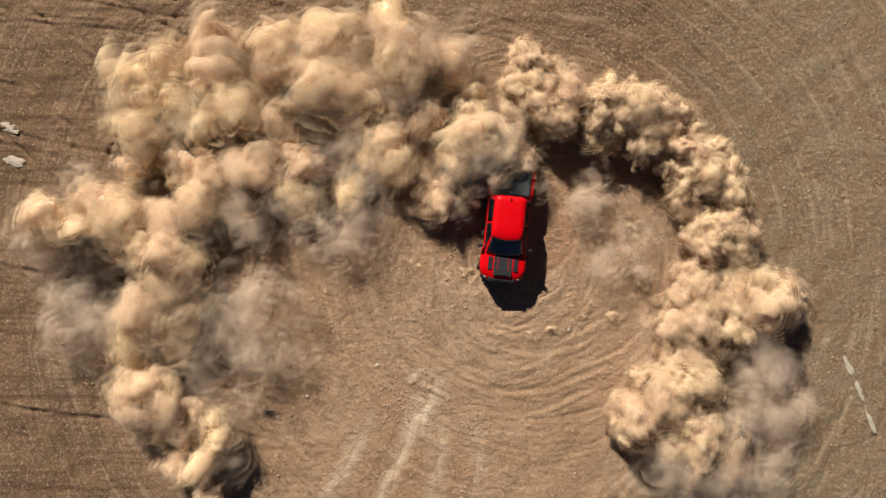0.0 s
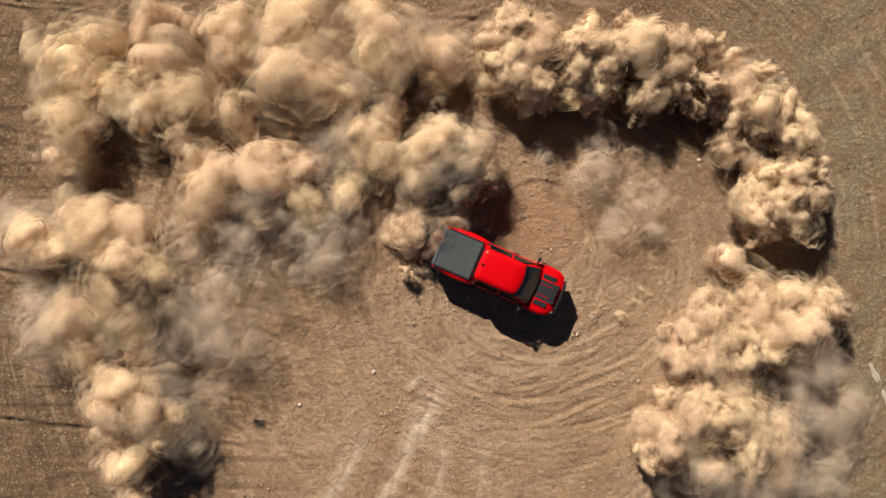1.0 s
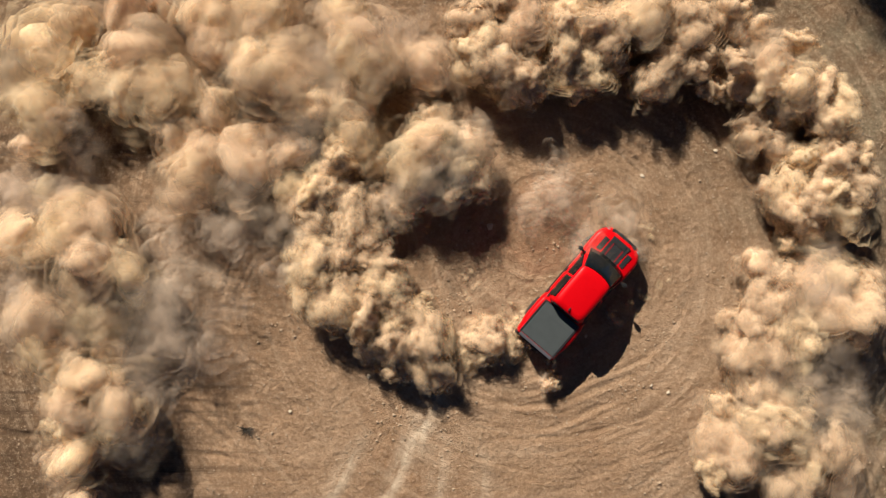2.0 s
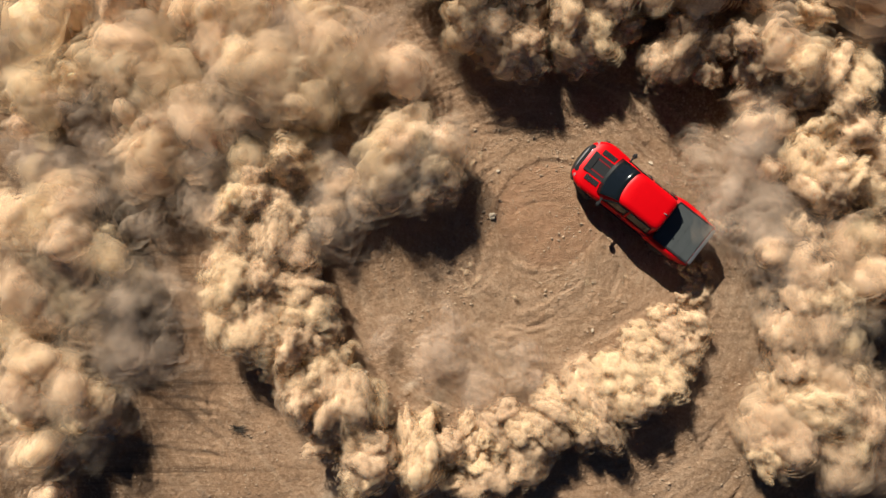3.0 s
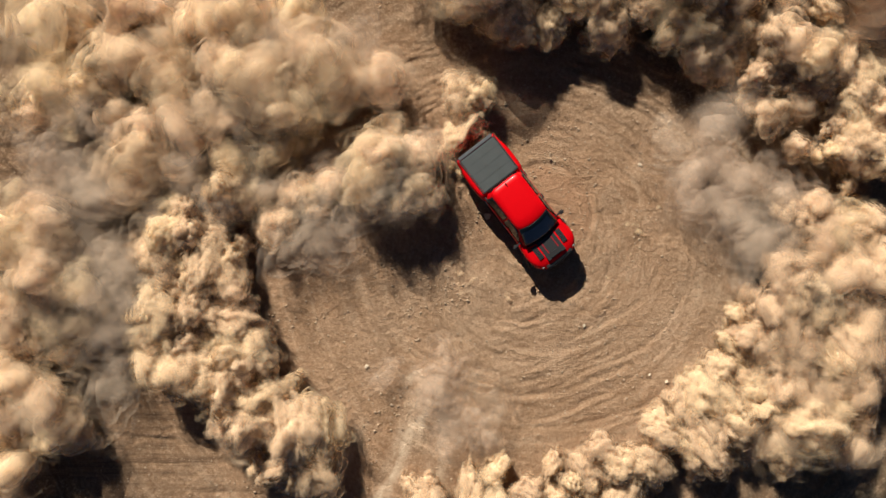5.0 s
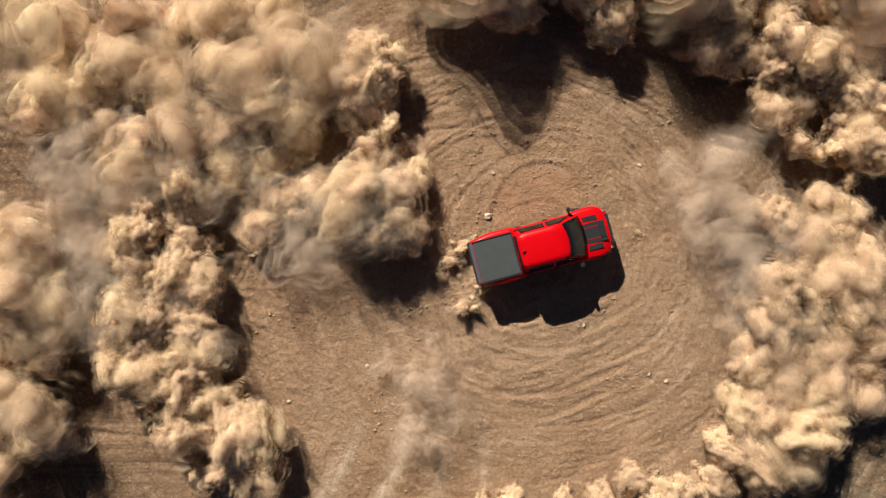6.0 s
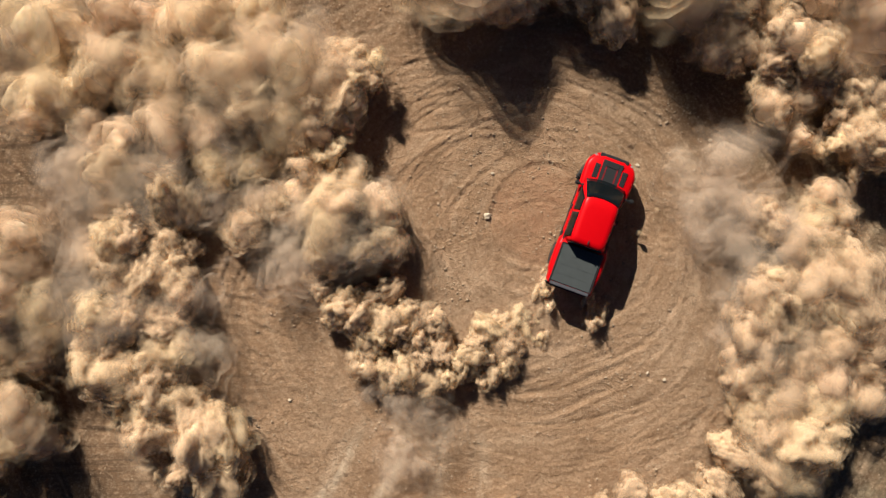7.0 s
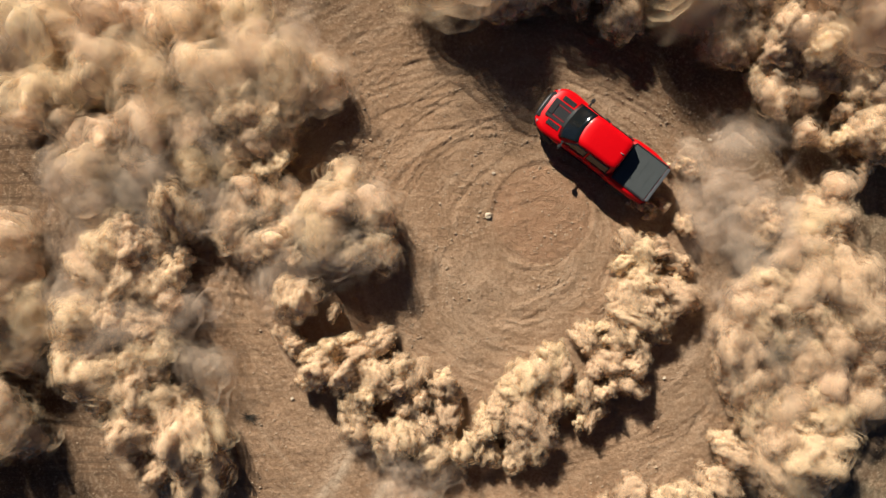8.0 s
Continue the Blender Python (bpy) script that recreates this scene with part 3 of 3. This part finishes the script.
def dust_bank(label, keys, n, r, tall, spread, form, seed, emit=None, grow=0.0, drawn=0.0):
    """A bank of dust: puffs strung along a line that drifts from key to key and widens.
    emit: when its first and last puffs boil up; drawn: how far they are drawn out away from the ring."""
    rng = random.Random(seed)
    base = along(keys[0][1], 0.5)
    bank = tagged(new("dust_cloud"), label, "dust cloud", "drifting dust")
    bank.matrix_basis = pose(base.x, base.y, 0)
    for i in range(n):
        u = (i + rng.random()) / n
        ob = new("puff", rng.choice(PUFFS[rng.choice(form.split())]))
        ob.parent = bank
        ob["kind"] = "stuff"
        size = r[0] + (r[1] - r[0]) * rng.random() ** 1.4
        ob.scale = (size * rng.uniform(0.75, 1.35), size * rng.uniform(0.7, 1.1), size * rng.uniform(0.7, 1.0))
        side = Vector((rng.gauss(0, 1), rng.gauss(0, 1)))
        side = side * (min(1.5, side.length) / side.length) * spread * 0.65
        edge = min(1.0, side.length / (spread * 1.2))
        rise = (0.25 + 0.75 * rng.random()) * max(0.0, tall - size * 0.6) * (1 - 0.6 * edge) + size * 0.25
        turn = Vector((rng.uniform(0, 360), rng.uniform(0, 360), rng.uniform(0, 360)))
        spin = Vector((rng.uniform(-9, 9), rng.uniform(-9, 9), rng.uniform(-7, 7)))
        if rng.random() < drawn:
            out = along(keys[-1][1], u) - RING
            turn = Vector((rng.uniform(-180, 180), rng.uniform(-20, 8), math.degrees(math.atan2(out.y, out.x)) + rng.gauss(0, 14)))
            spin = Vector((rng.uniform(-9, 9), 0, rng.uniform(-3, 3)))
            ob.scale = (size * rng.uniform(1.0, 1.5), size * rng.uniform(0.6, 0.85), size * rng.uniform(0.65, 0.9))
        born = emit[0] + (emit[1] - emit[0]) * u if emit else -9
        rows = []
        times = sorted({t for t, _ in keys} | ({max(0.0, born - 0.15), born, born + 0.25, born + 0.7} if emit else set()))
        for t in times:
            if t > 8.0:
                continue
            k = max(j for j in range(len(keys)) if keys[j][0] <= t)
            if k == len(keys) - 1:
                c = along(keys[k][1], u)
            else:
                f = (t - keys[k][0]) / (keys[k + 1][0] - keys[k][0])
                c = along(keys[k][1], u).lerp(along(keys[k + 1][1], u), f)
            age = max(0.0, min(3.0, t - max(0.0, born)))
            grown = 1.0
            if emit:
                a = max(0.0, min(1.0, (t - born) / 0.7))
                grown = a * (2 - a)
            p = c + side * (0.35 + 0.65 * grown) * (1 + grow * age) - base
            z = rise * grown * (1 + 0.3 * grow * age) + (1 - grown) * (-size * 1.35)
            rows.append((round(t, 3), (p.x, p.y, z), turn + spin * t))
        DUST_MOVES.append((ob, rows))


def build_dust():
    dust_bank('tall old bank of tan dust, soft and billowing', [
        (0, [(-14.02, 5.87), (-10.51, 8.39), (-5.73, 8.41), (-0.71, 10.19)]),
        (1.5, [(-16.63, 6.22), (-12.53, 8.29), (-7.29, 8.31), (-1.6, 9.48)]),
        (3, [(-15.77, 6.76), (-11.99, 7.61), (-7.58, 7.41), (-3.16, 8.06)]),
        (4.5, [(-15.85, 7.44), (-12.13, 7.44), (-7.76, 7.23), (-3.6, 7.89)]),
        (6, [(-15.99, 7.29), (-12.24, 7.3), (-8.49, 7.52), (-4.96, 8.19)]),
        (8, [(-16.49, 7.39), (-13.35, 7.39), (-9.55, 7.61), (-6.41, 8.06)])],
        n=42, r=(1.0, 2.2), tall=2.2, spread=1.9, form='soft soft soft haze', seed=1, grow=0.08)
    dust_bank('broad bank of soft pink-tan dust drifting off the ring', [
        (0, [(-12.61, 3.38), (-8.55, 3.9), (-3.99, 4.43), (1.07, 7.49)]),
        (1.5, [(-11.25, 4.46), (-7.34, 3.33), (-4.58, 4.49), (-2.06, 7.49)]),
        (3, [(-12.32, 4.7), (-9.2, 4.4), (-6.6, 5.9), (-4.3, 7.4)]),
        (4.5, [(-13.35, 4.7), (-10.1, 4.5), (-7.2, 6.0), (-4.7, 7.4)]),
        (6, [(-14.14, 4.03), (-10.35, 4.25), (-7.46, 5.15), (-5.01, 6.26)]),
        (8, [(-15.97, 4.08), (-11.9, 4.52), (-8.74, 4.97), (-6.02, 6.1)])],
        n=34, r=(0.9, 1.8), tall=1.5, spread=1.6, form='soft soft soft haze', seed=2, grow=0.05)
    dust_bank('ragged trailing bank of pale tan dust', [
        (0, [(-18.49, 2.1), (-12.64, 0.85), (-13.13, -2.46), (-13.38, -6.02), (-10.31, -9.83)]),
        (1.5, [(-17.28, 0.75), (-13.58, 0.31), (-15.42, -2.7), (-13.33, -5.46), (-13.77, -8.7)]),
        (3, [(-16.19, 1.09), (-14.05, 0.46), (-15.11, -1.89), (-14.89, -4.66), (-14.88, -8.07)]),
        (4.5, [(-17.16, 0.88), (-15.16, -0.44), (-16.04, -2.66), (-16.04, -5.32), (-16.25, -9.09)]),
        (6, [(-18.2, 0.23), (-16.86, -1.33), (-17.53, -3.56), (-17.08, -5.8), (-17.52, -9.38)]),
        (8, [(-19.2, 0.24), (-18.3, -1.81), (-18.75, -3.62), (-18.75, -5.89), (-18.98, -9.52)])],
        n=46, r=(0.9, 1.9), tall=3.0, spread=1.3, form='soft', seed=3, grow=0.08)
    dust_bank('round soft puff of pink-tan dust', [
        (0, [(1.5, 5.9), (2.45, 4.5)]),
        (1, [(0.01, 4.84), (0.49, 3.9)]),
        (1.5, [(0.02, 4.91), (0.48, 3.55)]),
        (3, [(-1.05, 4.06), (-1.25, 2.8)]),
        (4.5, [(-1.65, 4.2), (-1.5, 2.5)]),
        (6, [(-2.96, 2.44), (-2.63, 0.91)]),
        (8, [(-3.94, 2), (-3.72, -0.23)])],
        n=24, r=(1.0, 1.75), tall=3.3, spread=1.0, form='soft soft haze', seed=4)
    dust_bank('thin dust plume trailing behind the rear wheels', [
        (0, [(-0.7, 2.46), (0.6, 3.25), (1.9, 4.3)]),
        (1, [(-1.68, 1.34), (-0.7, 1.34), (0.28, 1.59)]),
        (1.5, [(-2.58, 2.01), (-1.63, 2.25), (-0.68, 2.02)]),
        (3, [(-5.04, 0.94), (-3.72, 2.05), (-2.84, 2.49)]),
        (8, [(-9.02, 0.47), (-7.86, 1.4), (-6.69, 2.1)])],
        n=22, r=(0.6, 1.15), tall=1.3, spread=0.75, form='haze soft', seed=5)
    dust_bank('crisp cauliflower bank of fresh tan dust', [
        (0, [(2.85, 8.53), (6.67, 7.27), (9.22, 6.77), (11.77, 4.49), (12.41, 1.95), (12.29, -0.08)]),
        (1, [(2.14, 8.97), (5.01, 8.98), (8.59, 8.76), (12.89, 7.11), (14.57, 4.01), (13.39, 0.91)]),
        (1.5, [(1.62, 8.68), (4.39, 8.92), (8.31, 8.94), (13.4, 7.35), (15.03, 4.12), (13.89, 0.65)]),
        (3, [(0.84, 9.46), (4.04, 10.12), (8.3, 9.49), (13, 7.37), (14.71, 4.61), (14.3, 0.98)]),
        (4.5, [(1, 10.45), (4.32, 11.56), (10.31, 9.8), (14.08, 7.81), (16.08, 5.38), (16.53, 2.49)]),
        (6, [(0.34, 11.65), (4.36, 12.33), (11.29, 10.1), (14.2, 7.87), (16.43, 5.64), (17.11, 3.18)]),
        (8, [(-0.37, 12.01), (4.4, 12.92), (12.11, 10.42), (14.6, 8.37), (16.87, 6.1), (18, 3.61)])],
        n=110, r=(0.55, 1.4), tall=2.3, spread=1.2, form='crisp crisp soft', seed=6, grow=0.3)
    dust_bank('wide low bank of pale tan dust', [
        (0, [(14.97, -1.88), (12.15, -2.14), (11.65, -4.71), (9.35, -7.54), (13.2, -7.27)]),
        (1, [(15.7, -2.21), (11.85, -3.43), (12.34, -5.6), (9.95, -8.02), (14.76, -6.55)]),
        (1.5, [(16.13, -2.13), (12.64, -3.31), (12.89, -5.88), (11.03, -8.45), (15.45, -6.8)]),
        (3, [(15.74, 0.13), (15.1, -2.02), (14.47, -5.04), (14.05, -7.63), (16.62, -5.46)]),
        (4.5, [(16.25, 0.5), (14.91, -2.19), (14.92, -5.77), (14.92, -8.45), (17.38, -3.08)]),
        (6, [(15.25, 0.95), (14.57, -2.66), (13.9, -7.63), (16.16, -5.82), (17.28, 0.05)]),
        (8, [(14.74, 0.9), (13.59, -3.68), (14.5, -8.72), (16.33, -5.98), (17.48, -0.48)])],
        n=78, r=(0.8, 1.7), tall=2.0, spread=1.35, form='crisp soft soft', seed=7, grow=0.1)
    dust_bank('fresh rolling dust wall flung off the ring', [
        (0, [(-2.26, 4), (-2.51, 2.18), (-0.95, -1.18), (1.14, -2.99)]),
        (1.5, [(-2.8, 3.65), (-3.03, 1.05), (-1.6, -1.3), (0.29, -2.71)]),
        (3, [(-6.76, 2.24), (-7.62, -0.6), (-5.86, -3.65), (-4.1, -7.36)]),
        (3.5, [(-7.46, 1.98), (-7.9, -1.13), (-5.67, -4.02), (-3.88, -7.57)]),
        (4.5, [(-8.71, 0.92), (-9.84, -2.03), (-7.34, -4.98), (-4.84, -8.37)]),
        (6, [(-11.31, 0.93), (-11.76, -2.04), (-11.07, -5.7), (-8.32, -8.9)]),
        (8, [(-11.98, 0.24), (-13.84, -2.31), (-13.15, -5.79), (-11.06, -9.04)])],
        n=92, r=(0.55, 1.35), tall=1.9, spread=1.25, form='crisp crisp soft', emit=(0.8, 1.7), seed=8, grow=0.2)
    dust_bank('fresh rolling dust wall curling round the ring', [
        (0, [(1.66, -3.51), (4.51, -3.76), (7.62, -2.71), (9.95, -1.41), (11.25, 0.42)]),
        (2, [(1.41, -3.21), (3.93, -3.42), (6.66, -2.5), (8.72, -1.35), (9.85, 0.25)]),
        (3, [(-3.23, -8.01), (0.92, -7.99), (4.85, -6.67), (7.9, -4.91), (9.85, -2.29)]),
        (3.5, [(-2.77, -8.46), (1.46, -8.45), (5.9, -7.32), (9.24, -5.31), (11.67, -2.19)]),
        (4.5, [(-1.89, -9.96), (3.78, -9.49), (7.86, -7.67), (11.26, -5.62), (13.07, -2.67)]),
        (6, [(-0.78, -11.86), (4.94, -11.85), (12.48, -8.87), (14.08, -6.36), (14.99, -2.24)]),
        (8, [(-0.86, -12.76), (4.94, -12.77), (12.83, -9.06), (14.69, -6.51), (15.62, -2.34)])],
        n=96, r=(0.45, 1.1), tall=1.5, spread=1.0, form='crisp', emit=(1.7, 2.8), seed=9, grow=0.18, drawn=0.25)
    dust_bank('fresh dust bank with hard dark hollows', [
        (0, [(11.8, 4.76), (10.52, 7.82), (6.94, 9.33), (2.86, 9.32)]),
        (3.5, [(10.99, 3.95), (9.46, 6.78), (5.97, 7.86), (2.48, 7.86)]),
        (4.5, [(12.58, 5.61), (10.35, 8.27), (6.12, 9.38), (2.56, 8.93)]),
        (6, [(13.8, 6.1), (12.45, 9.46), (8.18, 11.7), (3.7, 11.92)]),
        (8, [(13.74, 6.81), (12.6, 10.22), (8.28, 12.27), (2.59, 12.28)])],
        n=40, r=(0.5, 1.25), tall=2.4, spread=1.0, form='crisp soft', emit=(3.2, 4.4), seed=10, grow=0.1)
    dust_bank('fresh dust puffs with a warm lit crown', [
        (0, [(2.88, 8.09), (1.6, 6.03), (0.84, 3.46), (0.85, 0.64)]),
        (5, [(1.69, 6.99), (0.8, 4.74), (0.35, 2.5), (0.58, 0.03)]),
        (6, [(-1.91, 7.93), (-3.27, 7.02), (-2.81, 4.09), (-1.46, 1.16)]),
        (6.5, [(-2.13, 7.95), (-3.72, 6.59), (-4.17, 3.65), (-3.26, 0.93)]),
        (8, [(-5.18, 7.56), (-7.02, 5.95), (-7.94, 2.52), (-6.11, -1.38)])],
        n=38, r=(0.5, 1.15), tall=2.0, spread=0.9, form='crisp soft', emit=(4.5, 5.6), seed=11, grow=0.1)
    dust_bank('newest dust wall boiling up behind the wheels', [
        (0, [(0.09, -0.41), (1.92, -1.71), (3.75, -1.96), (6.36, -1.43), (8.44, 0.4), (9.74, 2.5)]),
        (6, [(0.13, -0.89), (1.74, -2.04), (3.35, -2.27), (5.65, -1.8), (7.49, -0.19), (8.64, 1.65)]),
        (7, [(-3.8, -1.83), (-2.18, -3.69), (0.83, -4.61), (3.85, -3.46), (7.56, -0.44), (8.72, 1.65)]),
        (8, [(-4.83, -4.2), (-2.49, -6.07), (1.47, -7.71), (4.74, -6.55), (8.01, -3.52), (9.18, 0.45)])],
        n=150, r=(0.35, 0.95), tall=1.5, spread=1.25, form='crisp', emit=(5.9, 7.6), seed=12, grow=0.25, drawn=0.45)
    dust_bank('thin brown dust haze lying over the dirt', [
        (0, [(-18.86, 2.13), (-16.25, -4.09), (-9.51, -2.51), (-8.97, -8.22)]),
        (1.5, [(-17.91, 3.82), (-16.46, -4.19), (-11.04, -1.81), (-10.78, -7)]),
        (3, [(-15.93, 3.96), (-13.3, 0.47), (-12.85, -2.58), (-13.28, -6.95)]),
        (4.5, [(-16.43, 4.08), (-13.25, 1.37), (-14.15, -2.27), (-13.69, -6.35)]),
        (6, [(-16.57, 3.21), (-11.08, 2.76), (-15.19, -2.73), (-8.33, -3.64)]),
        (8, [(-16.85, 2.56), (-10.59, 3.25), (-15.47, -3.7), (-8.51, -4.64)])],
        n=30, r=(1.2, 2.4), tall=1.4, spread=2.2, form='haze', seed=13)
    dust_bank('thin grey dust haze lying over the dirt', [
        (0, [(15.94, -5.54), (13.36, -9.7), (10.76, -10.23)]),
        (1.5, [(16.82, -4.05), (15.42, -8.31), (12.12, -9.27)]),
        (3, [(11.8, 3.18), (13.78, -0.31), (15.54, -4.23)]),
        (4.5, [(11.02, 4.36), (13.06, 0.96), (16.24, -2.67)]),
        (6, [(11.33, 2.56), (13.39, -0.87), (14.08, -4.98)]),
        (8, [(12.14, 3.23), (13.3, -0.95), (13.76, -6.05)])],
        n=26, r=(1.0, 2.2), tall=1.4, spread=1.8, form='haze', seed=14)
    dust_bank('faint dust veil settling inside the ring', [
        (0, [(5.08, 3.55), (7.19, 2.24), (8.78, -0.39)]),
        (1.5, [(4.1, 4.69), (6.98, 3.98), (8.67, 2.07)]),
        (3, [(-1.96, -3.48), (0.26, -4.36), (3.59, -4.35)]),
        (4.5, [(-1.93, -5.51), (0.38, -5.96), (2.69, -7.34)]),
        (6, [(-1.49, -4.62), (-1.03, -6.01), (-1.49, -7.87)]),
        (8, [(-2.05, -8.02), (-1.58, -8.96), (-2.05, -9.9)])],
        n=12, r=(0.8, 1.6), tall=0.9, spread=1.5, form='haze', seed=15)
    # added bank past the view's north edge: its shadow darkens the ground inside
    dust_bank('tall added dust bank beyond the view, shading the north of the ring', [
        (0, [(-3.46, 25.25), (2.7, 25.27), (7.63, 25.29), (13.78, 25.31), (22.41, 21.89)]),
        (1.5, [(-3.17, 21.08), (2.4, 21.1), (6.85, 21.12), (12.43, 20.25), (20.24, 17.16)]),
        (3, [(-1.46, 12.59), (2.23, 12.8), (5.92, 12.82), (11.46, 12.63), (17.62, 10.39)]),
        (4.5, [(-0.53, 12.41), (2.45, 12.84), (6.3, 12.64), (11.64, 12.65), (18.26, 10.74)]),
        (6, [(-0.97, 11.88), (2.04, 12.31), (5.92, 12.1), (11.74, 11.67), (18.42, 9.74)]),
        (8, [(-1.01, 12.02), (1.61, 12.46), (5.55, 12.24), (11.89, 11.57), (18.67, 9.38)])],
        n=26, r=(1.4, 2.6), tall=4.2, spread=1.6, form='soft', seed=16)
    dust_bank('brown dust smoke curling under the old bank', [
        (0, [(-11.85, 1.11), (-7.44, 1.65), (-2.77, 1.92)]),
        (1.5, [(-11.52, 0.55), (-7.75, 0.8), (-3.97, 0.81)]),
        (3, [(-11.99, 1.13), (-8.06, 1.37), (-3.26, 1.38)]),
        (4.5, [(-11.89, 0.91), (-8.26, 1.83), (-3.27, 0.93)]),
        (6, [(-12.45, 1.39), (-8.34, 2.31), (-4.22, -0.43)]),
        (8, [(-12.21, 1.4), (-8.97, 0.93), (-5.26, -0.93)])],
        n=16, r=(1.0, 1.9), tall=1.3, spread=1.3, form='haze', seed=17)


build_dust()


def build_plume():
    """Dirt flung straight back by the rear wheels."""
    rng = random.Random(31)
    plume = tagged(new("dust_plume"), "twin plumes of dirt flung back by spinning rear wheels", "dust cloud", "drifting dust")
    spun = []
    for i in range(36):
        s = 1 if i % 2 else -1
        u = rng.random()
        ob = new("puff", rng.choice(PUFFS["soft" if i % 3 else "haze"]))
        ob.parent = plume
        ob["kind"] = "stuff"
        size = 0.07 + 0.17 * u + rng.uniform(0, 0.07)
        ob.scale = (size * 2.0, size, size * 0.9)
        place = (-2.1 - 1.8 * u, s * (0.85 + 0.15 * u) + rng.gauss(0, 0.06 + 0.22 * u) - 0.55 * u * u, 0.08 + 0.35 * u * rng.random())
        spun.append((ob, place, rng.uniform(0, 360), rng.choice((-60, -45, -75))))
    return plume, spun


plume, spun = build_plume()


# ---- movement ----
def motions():
    rows = [(0, 2.9, 1.93, -96), (0.2, 2.34, 1.62, -82), (0.4, 2.23, 1.09, -67), (0.6, 2.04, 0.45, -53),
            (0.8, 2.11, -0.02, -39), (1.0, 2.42, -0.41, -23), (1.2, 2.88, -1.03, -7), (1.4, 3.49, -1.25, 7),
            (1.6, 4.18, -1.45, 20), (1.9, 5.13, -1.36, 42), (2.2, 6.2, -0.77, 66), (2.5, 7.09, 0.18, 93),
            (2.8, 7.62, 1.45, 122), (3.0, 7.56, 1.95, 142), (3.2, 7.27, 2.62, 163), (3.4, 6.99, 3.08, 181),
            (3.6, 6.45, 3.70, 196), (3.8, 5.73, 3.98, 213), (4.0, 5.21, 3.98, 229), (4.2, 4.54, 3.85, 248),
            (4.4, 4.1, 3.5, 264), (4.6, 3.6, 2.96, 281), (4.9, 3.11, 2.09, 301), (5.2, 3.0, 1.27, 322),
            (5.5, 3.3, 0.54, 345), (5.8, 3.83, 0.15, 366), (6.0, 4.09, 0.15, 375), (6.2, 4.49, 0.13, 385),
            (6.4, 4.96, 0.15, 396), (6.6, 5.33, 0.31, 408), (6.8, 5.69, 0.7, 418), (7.0, 6.1, 1.11, 430),
            (7.2, 6.41, 1.58, 442), (7.4, 6.53, 2.2, 455), (7.6, 6.69, 2.94, 470), (7.8, 6.61, 3.64, 487),
            (8.0, 6.41, 4.31, 503)]
    walk(truck, [(t, pose(x, y, 0, 0, 0, a)) for t, x, y, a in rows])
    walk(plume, [(t, pose(x, y, 0, 0, 0, a)) for t, x, y, a in rows])
    for puff, place, first, step in spun:
        walk(puff, [(i / 2, pose(*place, 0, first + step * i, 0)) for i in range(17)])
    for wheel, ax, s in wheels:
        steer = -16 if ax > 0 else 0
        step = 40 if ax > 0 else 75
        walk(wheel, [(i / 10, pose(ax, s * 0.90, WHEEL, 0, 0, steer) @ pose(0, 0, 0, 0, step * i, 0)) for i in range(81)])
    for puff, path in DUST_MOVES:
        walk(puff, [(t, pose(*p, *a)) for t, p, a in path])


motions()
